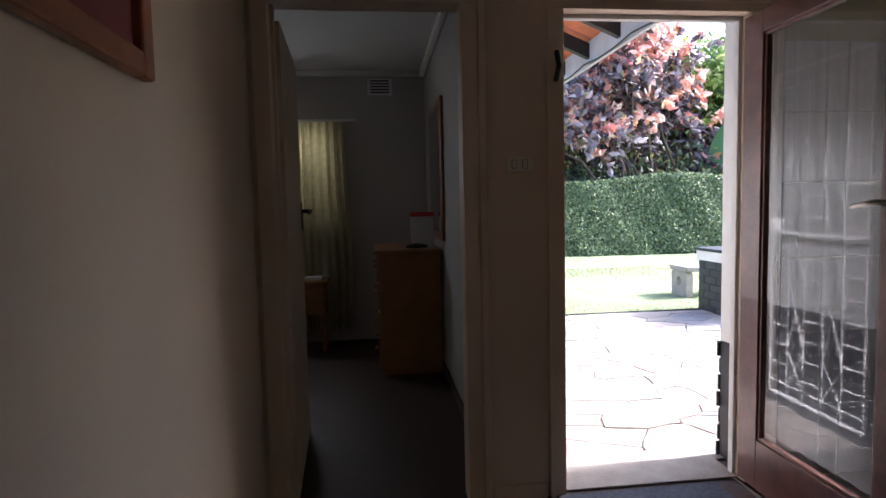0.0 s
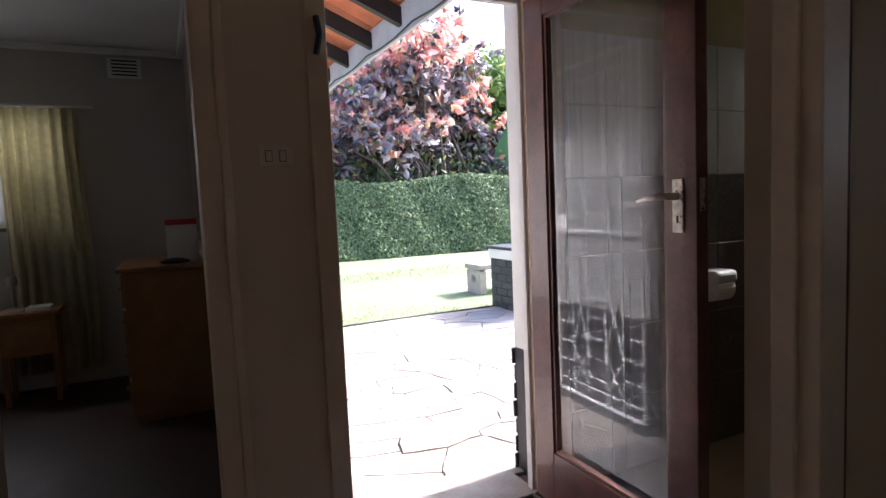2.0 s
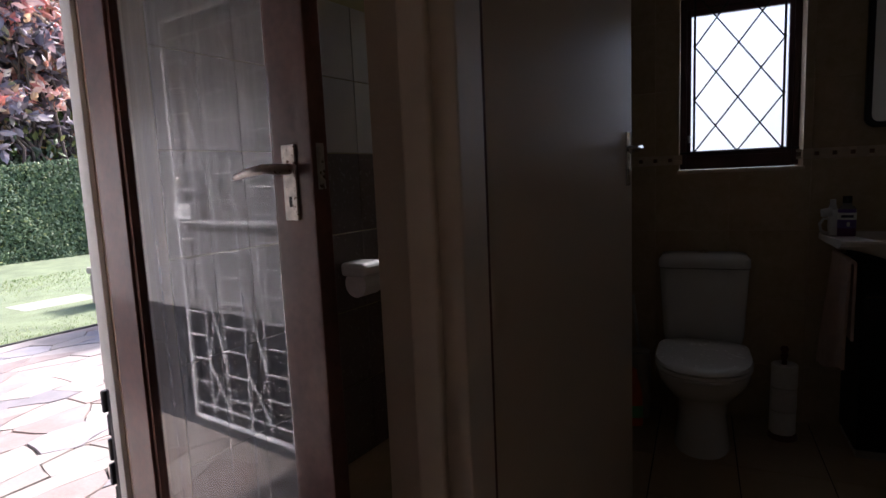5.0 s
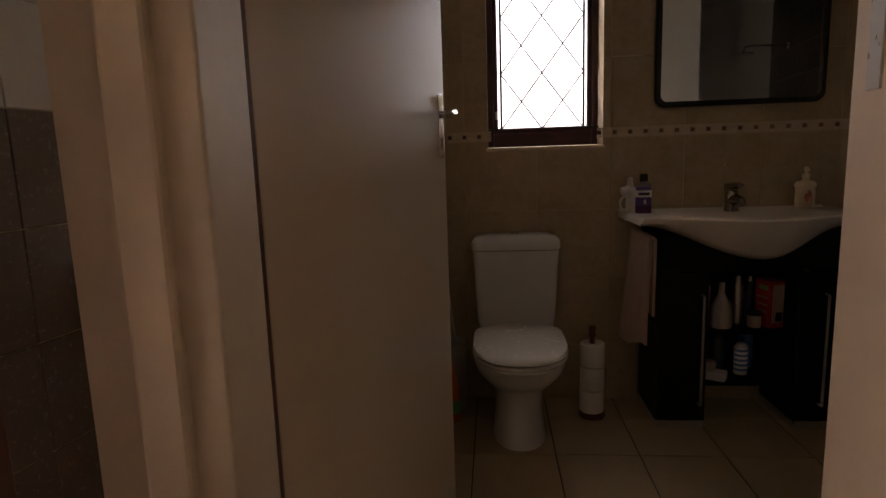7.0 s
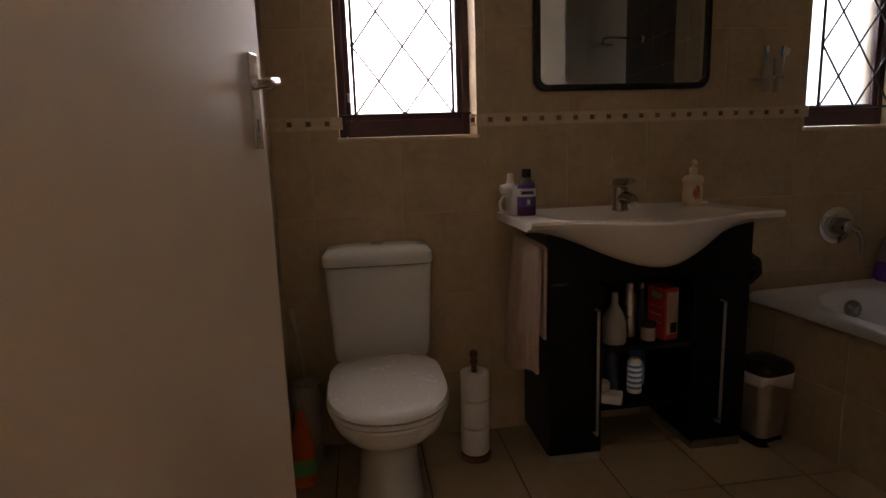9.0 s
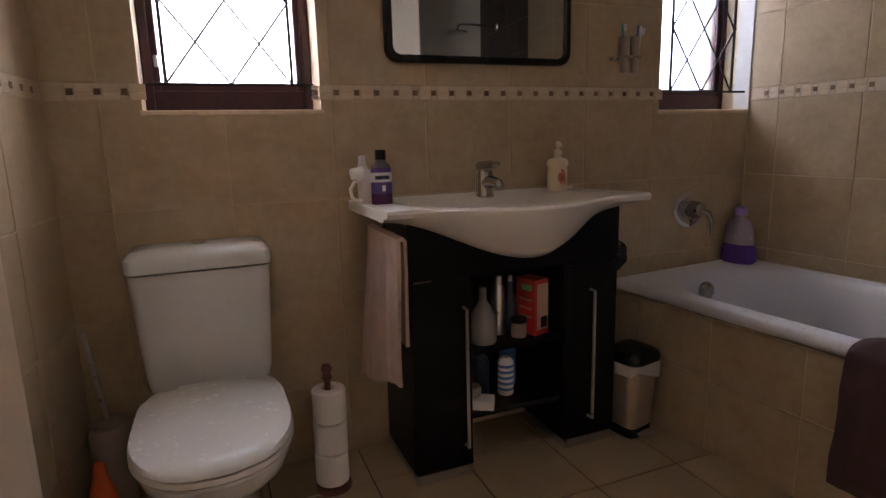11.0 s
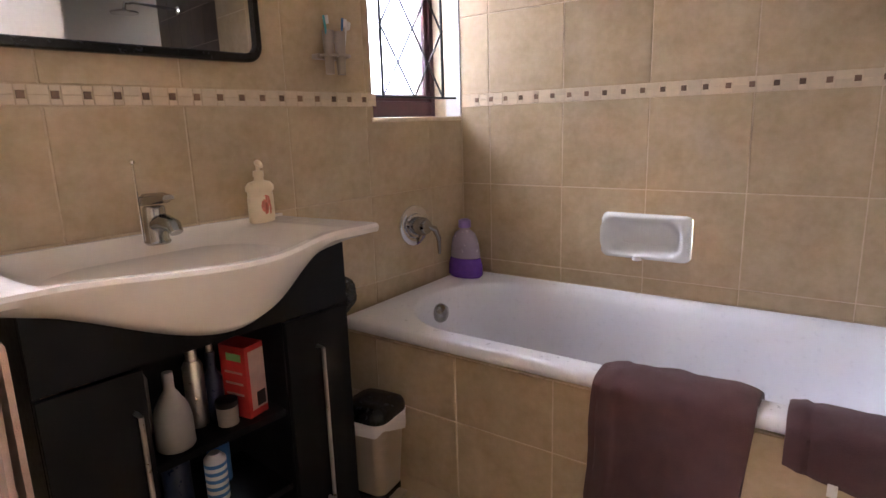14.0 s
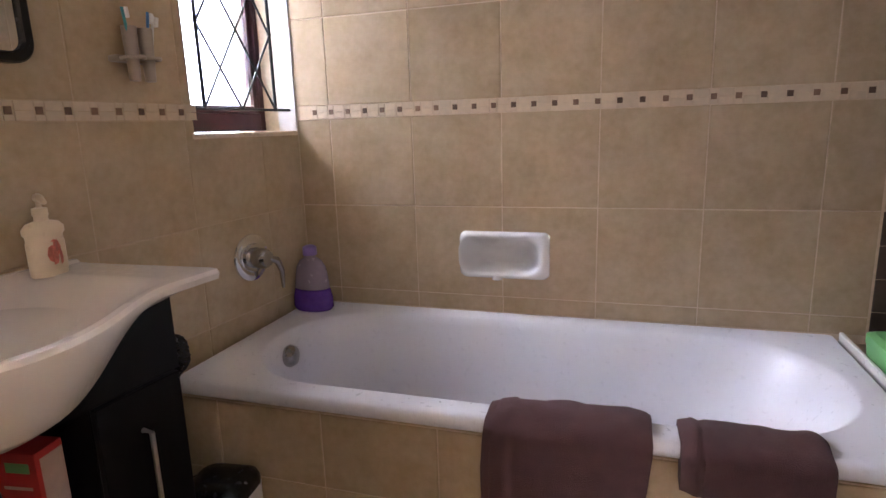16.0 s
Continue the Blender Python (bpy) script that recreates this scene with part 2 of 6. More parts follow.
M_IRON = mat("black iron", (0.015, 0.013, 0.013), 0.5, metal=0.3, vary=0.3, scale=30)
M_GATE = mat("white gate paint", (0.68, 0.68, 0.69), 0.4, vary=0.05, scale=20)
M_GLASS = glass_mat("window glass")
M_FROST = glass_mat("frosted window glass", (0.97, 0.98, 1.0), 0.35)
M_MIRROR = mat("mirror silver", (0.86, 0.87, 0.86), 0.0, metal=1.0, vary=0.0)
_mb = M_MIRROR.node_tree.nodes["Principled BSDF"]
for _k in ("Roughness",):
    for _lk in list(_mb.inputs[_k].links):
        M_MIRROR.node_tree.links.remove(_lk)
    _mb.inputs[_k].default_value = 0.01
M_NET = cloth_mat("white net curtain", (0.6, 0.6, 0.62), opacity=0.26, translucent=0.4, scale=500, streak=0.1)
M_CURTAIN = cloth_mat("pale yellow curtain", (0.72, 0.67, 0.48), translucent=0.62)
M_PINK = cloth_mat("pale pink towelling", (0.6, 0.42, 0.34), translucent=0.05, scale=500)
M_BROWN = cloth_mat("chocolate brown towelling", (0.082, 0.034, 0.034), translucent=0.0, scale=420)
M_BROWN.node_tree.nodes["Principled BSDF"].inputs["Sheen Weight"].default_value = 0.06
M_PAPER = mat("white tissue paper", (0.82, 0.79, 0.76), 0.9, vary=0.04, scale=30, bump=0.002)
M_REDWOOD = mat("red brown turned wood", (0.12, 0.032, 0.02), 0.4, vary=0.3, scale=20)
M_PLASTW = mat("white plastic", (0.78, 0.77, 0.75), 0.3, vary=0.03)
M_LOTION = mat("off-white cloudy plastic", (0.38, 0.35, 0.32), 0.45, vary=0.08)
M_PLASTB = mat("black plastic", (0.012, 0.012, 0.013), 0.25, vary=0.08)
M_PURPLE = mat("purple liquid", (0.16, 0.06, 0.42), 0.15, vary=0.2, scale=20, coat=0.3)
M_LILAC = mat("translucent lilac plastic", (0.46, 0.38, 0.46), 0.25, vary=0.08, trans=0.15)
M_VIOLETCAP = mat("violet cap plastic", (0.32, 0.22, 0.62), 0.35, vary=0.1)
M_MOUTH = mat("plum mouthwash", (0.13, 0.035, 0.12), 0.1, vary=0.2, coat=0.4)
M_LABELV = mat("violet label", (0.11, 0.05, 0.25), 0.4, vary=0.2)
M_CREAMPL = mat("cream plastic", (0.78, 0.66, 0.48), 0.3, vary=0.05)
M_LABELR = mat("coral print", (0.65, 0.2, 0.14), 0.5, vary=0.35, scale=60)
M_RED = mat("red carton", (0.55, 0.035, 0.03), 0.45, vary=0.15)
M_GREEN = mat("bright green plastic", (0.2, 0.55, 0.2), 0.35, vary=0.1)
M_ORANGE = mat("orange plastic", (0.72, 0.13, 0.03), 0.35, vary=0.1)
M_BLUE = mat("blue plastic", (0.05, 0.2, 0.5), 0.35, vary=0.1)
M_NAVY = mat("navy bottle", (0.015, 0.022, 0.055), 0.3, vary=0.2)
M_TEAL = mat("teal plastic", (0.05, 0.35, 0.4), 0.35, vary=0.1)
M_TRANSL = mat("grey translucent plastic", (0.4, 0.33, 0.27), 0.35, vary=0.1)
M_BINLINER = mat("white bin liner", (0.75, 0.73, 0.72), 0.5, vary=0.06, scale=20, bump=0.004)
M_MAT = mat("blue grey coir mat", (0.08, 0.09, 0.12), 0.95, vary=0.5, scale=60, bump=0.006, fine=300)
M_STONE = mat("pale sandstone paving", (0.31, 0.272, 0.246), 0.85, vary=0.16, scale=5, bump=0.004, rand=0.16)
M_STONEP = mat("pink sandstone paving", (0.29, 0.232, 0.21), 0.85, vary=0.2, scale=5, bump=0.004, rand=0.16)
M_STONEG = mat("lilac grey sandstone paving", (0.24, 0.222, 0.23), 0.85, vary=0.2, scale=5, bump=0.004, rand=0.2)
M_SOIL = mat("dark joint soil", (0.04, 0.037, 0.034), 0.95, vary=0.4, scale=20, bump=0.01)
M_LAWN = mat("lawn turf", (0.165, 0.2, 0.105), 0.9, vary=0.3, scale=3, bump=0.02, fine=80)
M_CONC = mat("weathered concrete", (0.36, 0.33, 0.3), 0.9, vary=0.2, scale=8, bump=0.003)
M_TERRA = mat("terracotta roof tile", (0.5, 0.16, 0.07), 0.8, vary=0.25, scale=9, bump=0.003)
M_RAFTER = mat("black stained timber", (0.014, 0.012, 0.011), 0.6, vary=0.3, scale=12)
M_TRUNK = mat("grey brown bark", (0.09, 0.065, 0.055), 0.9, vary=0.35, scale=14, bump=0.01)
M_IVY = leaf_mat("ivy leaves", [(0, (0.07, 0.11, 0.055)), (0.55, (0.125, 0.185, 0.09)), (0.9, (0.2, 0.27, 0.13)), (1, (0.32, 0.36, 0.14))])
M_DARKLEAF = leaf_mat("dark low foliage", [(0, (0.035, 0.05, 0.03)), (0.5, (0.07, 0.1, 0.05)), (0.8, (0.14, 0.17, 0.07)), (0.92, (0.3, 0.3, 0.08)), (1, (0.35, 0.14, 0.08))])
M_COPPER = leaf_mat("copperleaf foliage", [(0, (0.03, 0.022, 0.03)), (0.3, (0.09, 0.065, 0.08)), (0.58, (0.2, 0.16, 0.19)), (0.8, (0.44, 0.38, 0.42)), (0.9, (0.5, 0.2, 0.17)), (1, (0.16, 0.2, 0.08))])
M_TIPS = leaf_mat("young copperleaf foliage", [(0, (0.45, 0.12, 0.13)), (0.25, (0.66, 0.24, 0.18)), (0.48, (0.72, 0.39, 0.33)), (0.7, (0.77, 0.55, 0.5)), (0.86, (0.74, 0.46, 0.21)), (1, (0.85, 0.77, 0.73))])
M_FOLI = leaf_mat("fresh green foliage", [(0, (0.07, 0.14, 0.04)), (0.5, (0.18, 0.28, 0.07)), (0.85, (0.3, 0.38, 0.1)), (1, (0.4, 0.4, 0.2))], through_light=0.5)
M_BANANA = leaf_mat("banana leaf", [(0, (0.07, 0.16, 0.1)), (0.5, (0.11, 0.22, 0.14)), (1, (0.17, 0.28, 0.16))], 0.35, 0.3)
M_BANK = mat("dark earth bank", (0.045, 0.065, 0.03), 0.95, vary=0.4, scale=4, bump=0.03)
M_PIC = mat("painted canvas in blue and teal", (0.03, 0.07, 0.1), 0.6, vary=0.7, scale=4)
M_PICMAT = mat("maroon picture mount", (0.2, 0.03, 0.03), 0.7, vary=0.15)
M_PICFR = mat("orange brown frame wood", (0.3, 0.1, 0.035), 0.35, vary=0.25, scale=12)
M_KTILE = mat("white glossy wall tile", (0.55, 0.54, 0.53), 0.15, vary=0.05, rand=0.04)
M_SERV = mat("grey brown wall tile", (0.15, 0.125, 0.11), 0.25, vary=0.12, rand=0.05)
M_CLEARP = mat("clear greyish bottle plastic", (0.45, 0.42, 0.42), 0.15, vary=0.08, trans=0.6)
M_OLIVE = mat("olive cream wall paint", (0.4, 0.36, 0.2), 0.8, vary=0.06)
# white boards under the roof edge; their shade is put into this grey
M_FASCIA = mat("white board paint greyed for shade", (0.42, 0.42, 0.41), 0.6, vary=0.15, scale=6, bump=0.001)
M_SOCKET = mat("ivory switch plastic", (0.66, 0.58, 0.48), 0.35, vary=0.04)


# geometry helpers
def link(name, bm, material, parent=None, label="", m=None, smooth=False):
    me = bpy.data.meshes.new(name)
    bmesh.ops.recalc_face_normals(bm, faces=bm.faces)
    bm.to_mesh(me)
    bm.free()
    if material is not None:
        me.materials.append(material)
    if smooth:
        for p in me.polygons:
            p.use_smooth = True
        me.set_sharp_from_angle(angle=radians(48))
    ob = new(name, me)
    if parent is not None:
        ob.parent = parent
    if m is not None:
        ob.matrix_basis = m
    if label:
        ob["label"] = label
    return ob


def part(name, bm, material, parent, label="", m=None, smooth=False):
    return link(name, bm, material, parent, label, m, smooth)


def thing(name, m, label, category, group=""):
    return tagged(new(name), label, category, group) if m is None else _placed(tagged(new(name), label, category, group), m)


def _placed(ob, m):
    ob.matrix_basis = m
    return ob


def solid(name, bm, material, m, label, category, kind="", group="", smooth=False):
    return tagged(link(name, bm, material, None, "", m, smooth), label, category, group, kind)


def box(x0, x1, y0, y1, z0, z1, bevel=0.0, seg=2, into=None):
    bm = into or bmesh.new()
    v = [bm.verts.new((x, y, z)) for z in (z0, z1) for y in (y0, y1) for x in (x0, x1)]
    fs = [bm.faces.new([v[i] for i in f]) for f in ((0, 2, 3, 1), (4, 5, 7, 6), (0, 1, 5, 4), (2, 6, 7, 3), (0, 4, 6, 2), (1, 3, 7, 5))]
    if bevel:
        es = list({e for f in fs for e in f.edges})
        bmesh.ops.bevel(bm, geom=es, offset=bevel, segments=seg, affect="EDGES", profile=0.5)
    return bm


def lathe(profile, seg=24, into=None, at=(0, 0, 0), sx=1.0, sy=1.0):
    bm = into or bmesh.new()
    rings = []
    for r, z in profile:
        if r < 1e-6:
            rings.append([bm.verts.new((at[0], at[1], at[2] + z))])
        else:
            rings.append([bm.verts.new((at[0] + sx * r * math.cos(2 * math.pi * k / seg), at[1] + sy * r * math.sin(2 * math.pi * k / seg), at[2] + z)) for k in range(seg)])
    for a, b in zip(rings, rings[1:]):
        for k in range(seg):
            q = (k + 1) % seg
            if len(a) == 1 and len(b) == 1:
                continue
            if len(a) == 1:
                bm.faces.new((a[0], b[k], b[q]))
            elif len(b) == 1:
                bm.faces.new((a[k], a[q], b[0]))
            else:
                bm.faces.new((a[k], a[q], b[q], b[k]))
    return bm


def tube(points, r=0.006, seg=8, into=None, closed=False):
    bm = into or bmesh.new()
    pts = [Vector(p) for p in points]
    rings, n = [], len(pts)
    for k, p in enumerate(pts):
        a = pts[(k - 1) % n] if (k or closed) else p
        b = pts[(k + 1) % n] if (k < n - 1 or closed) else p
        d = (b - a).normalized()
        s = d.orthogonal().normalized() if not rings else (prev - d * prev.dot(d)).normalized()
        prev = s
        u = d.cross(s)
        rr = r[k] if isinstance(r, (list, tuple)) else r
        rings.append([bm.verts.new(p + (s * math.cos(2 * math.pi * j / seg) + u * math.sin(2 * math.pi * j / seg)) * rr) for j in range(seg)])
    pairs = list(zip(rings, rings[1:])) + ([(rings[-1], rings[0])] if closed else [])
    for a, b in pairs:
        for j in range(seg):
            bm.faces.new((a[j], a[(j + 1) % seg], b[(j + 1) % seg], b[j]))
    if not closed:
        bm.faces.new(rings[0])
        bm.faces.new(rings[-1])
    return bm


def loft(rings, cap0=False, cap1=False, into=None):
    bm = into or bmesh.new()
    vs = [[bm.verts.new(p) for p in r] for r in rings]
    for a, b in zip(vs, vs[1:]):
        for k in range(len(a)):
            bm.faces.new((a[k], a[(k + 1) % len(a)], b[(k + 1) % len(b)], b[k]))
    if cap0:
        bm.faces.new(vs[0])
    if cap1:
        bm.faces.new(vs[-1])
    return bm


def grid(fn, nu, nv, thick=0.0, into=None):
    bm = into or bmesh.new()
    v = [[bm.verts.new(fn(i / nu, j / nv)) for j in range(nv + 1)] for i in range(nu + 1)]
    for i in range(nu):
        for j in range(nv):
            bm.faces.new((v[i][j], v[i + 1][j], v[i + 1][j + 1], v[i][j + 1]))
    if thick:
        bmesh.ops.recalc_face_normals(bm, faces=bm.faces)
        bmesh.ops.solidify(bm, geom=bm.faces[:], thickness=thick)
    return bm


def wall_bm(x0, x1, y0, y1, z0, z1, holes=()):
    """A wall along x of thickness y0..y1, with openings (x0, x1, z0, z1) through it."""
    bm = bmesh.new()
    xs = sorted({x0, x1, *[h[0] for h in holes], *[h[1] for h in holes]})
    for a, b in zip(xs, xs[1:]):
        cuts = sorted([(h[2], h[3]) for h in holes if h[0] <= a and h[1] >= b])
        z = z0
        for c, d in cuts:
            if c > z + 1e-6:
                box(a, b, y0, y1, z, c, into=bm)
            z = d
        if z1 > z + 1e-6:
            box(a, b, y0, y1, z, z1, into=bm)
    return bm


ALONG_Y = pose(0, 0, 0, 0, 0, 90)
HALL = pose(5.0, 2.62, 0, 0, 0, -8)
TUB = pose(7.157, -1.165, 0, 0, 0, 5.3)
H = 2.5

# ---------------------------------------------------------------- structure
def structure(name, bm, material, m, label):
    return solid(name, bm, material, m, label, "structure", kind="structure")


wall_front = structure("wall_front", wall_bm(-1.95, 0.4, 0, 0.2, 0, H + 0.1, [(-1.80, -0.93, 0, 2.11), (-0.645, 0.305, 0, 2.1)]), M_WALL, HALL, "cream painted plaster wall with two doorways")
structure("wall_hall_west", box(-1.97, -1.82, -2.9, 0, 0, H + 0.1), M_WALL, HALL, "cream painted plaster hall wall")
structure("wall_hall_back", box(-1.95, 0.6, -2.92, -2.78, 0, H + 0.1), M_WALL, HALL, "cream painted plaster hall wall")
structure("ceiling_hall", box(-1.97, 0.9, -2.92, 0.2, H + 0.1, H + 0.2), M_CEIL, HALL, "white painted hall ceiling")
structure("floor_hall", box(-1.97, 0.62, -2.92, 0.19, -0.12, 0), M_FLOORW, HALL, "dark polished parquet hall floor")
structure("wall_bedroom_east", box(-0.86, -0.6, 0.2, 3.36, 0, H), M_BEDWALL, HALL, "grey green bedroom wall, white outside")
structure("wall_bedroom_north", wall_bm(-4.2, -0.86, 3.14, 3.36, 0, H, [(-3.3, -1.75, 1.19, 1.98)]), M_BEDWALL, HALL, "grey green bedroom wall with a window")
structure("wall_bedroom_west", box(-4.35, -4.2, 0, 3.36, 0, H), M_BEDWALL, HALL, "grey green bedroom wall")
structure("wall_bedroom_south", box(-4.2, -1.95, 0.05, 0.2, 0, H), M_BEDWALL, HALL, "grey green bedroom wall")
structure("wall_bedroom_lining", wall_bm(-1.95, -0.86, 0.2, 0.206, 0, H, [(-1.80, -0.93, 0, 2.11)]), M_BEDWALL, HALL, "grey green bedroom wall round the door")
structure("ceiling_bedroom", box(-4.35, -0.6, 0.2, 3.36, H, H + 0.1), M_CEIL, HALL, "white bedroom ceiling")
structure("floor_bedroom", box(-4.35, -0.86, 0.19, 3.36, -0.12, 0.0), M_FLOORW, HALL, "dark brown parquet bedroom floor")


def cornice(name, x0, x1, y0, y1):
    return structure(name, box(x0, x1, y0, y1, H - 0.05, H - 0.001, 0.012), M_CEIL, HALL, "white plaster cornice")


cornice("cornice_north", -4.2, -0.86, 3.09, 3.139)
cornice("cornice_east", -0.91, -0.861, 0.21, 3.09)
structure("baseboard_bedroom", box(-0.875, -0.861, 0.21, 3.13, 0, 0.07, 0.004), M_FLOORW, HALL, "dark wooden skirting")
structure("baseboard_hall", box(-0.89, -0.655, -0.016, -0.001, 0, 0.068, 0.005), M_TRIM, HALL, "cream painted skirting board")
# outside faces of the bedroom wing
# a white wall; its shade is in the material's grey
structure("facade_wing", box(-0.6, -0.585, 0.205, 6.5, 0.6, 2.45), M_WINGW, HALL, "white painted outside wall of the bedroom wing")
structure("facade_right", box(0.325, 4.0, 0.2, 0.31, 0.56, 3.0), M_WHITE, HALL, "white painted outside wall beside the front door")
structure("wall_wing_far", box(-4.35, -0.6, 3.36, 6.5, 0, 2.4), M_WHITE, HALL, "white outside wall of the wing")
# service room beside the front door
structure("wall_service", box(0.4, 2.2, 0.0, 0.2, 0, H + 0.1), M_OLIVE, HALL, "olive cream wall above tiles")
structure("floor_service", box(0.62, 1.9, -0.72, 0.0, -0.12, 0), M_FTILE, HALL, "tan tiled floor of the small room")
structure("ceiling_service", box(0.4, 2.2, -1.1, 0.2, H + 0.1, H + 0.2), M_CEIL, HALL, "white ceiling of the small room")
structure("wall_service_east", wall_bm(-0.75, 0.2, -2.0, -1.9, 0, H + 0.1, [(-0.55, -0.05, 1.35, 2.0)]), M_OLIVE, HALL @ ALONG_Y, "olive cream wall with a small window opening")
# bathroom shell
structure("wall_bath_west", wall_bm(-0.3, 1.71, -5.36, -5.19, 0, H + 0.1, [(0.62, 1.57, 0, 2.07)]), M_WALL, ALONG_Y, "cream plaster wall with the bathroom doorway")
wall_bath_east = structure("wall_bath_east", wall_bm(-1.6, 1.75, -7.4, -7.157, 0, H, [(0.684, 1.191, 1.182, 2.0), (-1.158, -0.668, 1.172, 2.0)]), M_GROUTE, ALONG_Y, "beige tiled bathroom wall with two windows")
wall_bath_north = structure("wall_bath_north", box(0, 1.86, 0.0, 0.1, 0, H + 0.1), M_GROUT, pose(5.36, 1.585, 0, 0, 0, -4.8), "beige tiled bathroom wall behind the door")
wall_bath_south = structure("wall_bath_south", wall_bm(-3.6, 0.25, -0.15, 0.0, 0, H, [(-0.93, -0.62, 0.665, 0.805)]), M_GROUT, TUB, "beige tiled wall along the bath")
structure("wall_shower_west", box(3.67, 3.82, -1.6, -0.15, 0, H), M_GREYW, None, "plain pale wall at the end of the shower")
structure("wall_shower_north", box(3.67, 5.24, -0.3, -0.2, 0, H), M_GREYW, None, "plain pale shower wall")
structure("wall_bath_lining", box(5.361, 5.366, -0.3, 0.55, 0, H), M_GREYW, None, "plain pale bathroom wall beside the doorway")
# added out of view: keeps direct sun off the bathroom windows
structure("sun_block_bath", box(7.4, 8.5, -2.1, 1.75, H + 0.02, H + 0.08), M_WHITE, None, "unseen slab added to block the sun above the bathroom windows")
# added wall, never in view, stops sun that passes below the slab
structure("wall_sun_block", box(9.5, 9.7, -6.0, 1.9, -0.3, 3.6), M_WHITE, None, "unseen white wall added to block low sun at the bathroom windows")
# likewise an unseen addition, shielding the small room's opening from sun
structure("sun_block_service", box(2.0, 3.1, -1.3, 0.2, H + 0.1, H + 0.16), M_WHITE, HALL, "unseen slab added to block the sun outside the small room")
structure("ceiling_bath", box(3.67, 7.4, -1.8, 1.75, H, H + 0.09), M_CEIL, None, "white bathroom ceiling")
floor_bath = structure("floor_bath", box(3.67, 7.2, -1.7, 1.55, -0.12, -0.004), M_FGROUT, None, "tan floor tiles with dark joints")
structure("sill_a", box(7.15, 7.3, 0.676, 1.199, 1.17, 1.186, 0.004), M_GROUT, None, "pale tile edge under the window")
structure("sill_b", box(7.15, 7.3, -1.16, -0.66, 1.16, 1.176, 0.004), M_GROUT, None, "pale tile edge under the window")
structure("reveal_light", box(7.155, 7.3, -1.164, -1.158, 1.176, 2.0), M_KTILE, None, "pale tiled window reveal")


# ---------------------------------------------------------------- doors and windows
def door_frame(name, u0, u1, top, depth, face, label, v0=-0.018):
    f = thing(name, HALL, label, "door frame")
    f["kind"] = "structure"
    w = face
    for a, b in ((u0 - w, u0), (u1, u1 + w)):
        part("jamb", box(a, b, v0, depth, 0, top, 0.004), M_TRIM, f)
    part("head", box(u0 - w, u1 + w, v0, depth, top, top + w, 0.004), M_TRIM, f)
    return f


fr = door_frame("door_frame_bedroom", -1.735, -0.995, 2.045, 0.1, 0.065, "cream painted timber door frame")
part("architrave", box(-0.93, -0.9, -0.03, -0.001, 0, 2.12, 0.006), M_TRIM, fr)
part("stop", box(-1.735, -1.722, 0.04, 0.075, 0, 2.045), M_TRIM, fr)
fr = door_frame("door_frame_front", -0.575, 0.235, 2.03, 0.08, 0.07, "cream painted timber front door frame")
part("stop", box(-0.575, -0.56, 0.045, 0.08, 0, 2.03, 0.003), M_WHITE, fr)
part("stop", box(0.22, 0.235, 0.045, 0.08, 0, 2.03, 0.003), M_WHITE, fr)
part("stop", box(-0.56, 0.22, 0.045, 0.08, 2.012, 2.03, 0.003), M_WHITE, fr)
part("top_mould", box(-0.65, 0.31, -0.035, -0.018, 2.065, 2.09, 0.004), M_TRIM, fr)
part("cable", tube([(-0.61, -0.03, 1.86), (-0.605, -0.045, 1.80), (-0.615, -0.03, 1.74)], 0.011), M_IRON, fr, "dark bent latch hook")
part("threshold", box(-0.575, 0.235, 0.02, 0.235, 0.0, 0.012, 0.004), M_CONC, fr, "worn pale threshold")
part("strip", box(0.2, 0.212, -0.5, 0.05, 0.001, 0.012), M_STEEL, fr, "metal strip")

bf = thing("door_frame_bath", None, "cream painted timber bathroom door frame", "door frame")
bf["kind"] = "structure"
for a, b, x1 in ((1.513, 1.575, 5.32), (0.615, 0.66, 5.398)):
    part("jamb", box(5.18, x1, a, b, 0, 2.03, 0.004), M_TRIM, bf)
# jamb lip added to keep bathroom light out of the hinge gap
part("rebate", box(5.32, 5.36, 1.556, 1.575, 0, 2.03), M_TRIM, bf)
for a, b in ((1.565, 1.63), (0.56, 0.63)):
    part("architrave", box(5.165, 5.189, a, b, 0, 2.09, 0.007), M_TRIM, bf)
part("head", box(5.18, 5.34, 0.615, 1.575, 2.03, 2.075, 0.004), M_TRIM, bf)
part("strike_plate", box(5.33, 5.36, 0.656, 0.664, 1.22, 1.36, 0.001), M_STEEL, bf, "steel strike plate")


def lever_handle(parent, x, z, side, dirn, long_plate=0.15, material=M_CHROME, reach=0.115):
    """Plate and lever on a leaf face; side is the face's y sign, dirn the lever's way along x."""
    s = side
    y = 0.0225 * s
    part("plate", box(x - 0.019, x + 0.019, min(y, y + 0.005 * s), max(y, y + 0.005 * s), z - long_plate * 0.68, z + long_plate * 0.32, 0.002), material, parent, "lever handle plate")
    part("lever", tube([(x, y, z), (x, y + 0.035 * s, z), (x + 0.02 * dirn, y + 0.05 * s, z + 0.002), (x + 0.6 * reach * dirn, y + 0.05 * s, z - 0.004), (x + reach * dirn, y + 0.046 * s, z - 0.012)], [0.011, 0.011, 0.01, 0.009, 0.006], 10), material, parent, smooth=True)
    part("keyhole", box(x - 0.004, x + 0.004, min(y + 0.005 * s, y + 0.0055 * s), max(y + 0.005 * s, y + 0.0055 * s), z - long_plate * 0.5, z - long_plate * 0.36), M_IRON, parent)


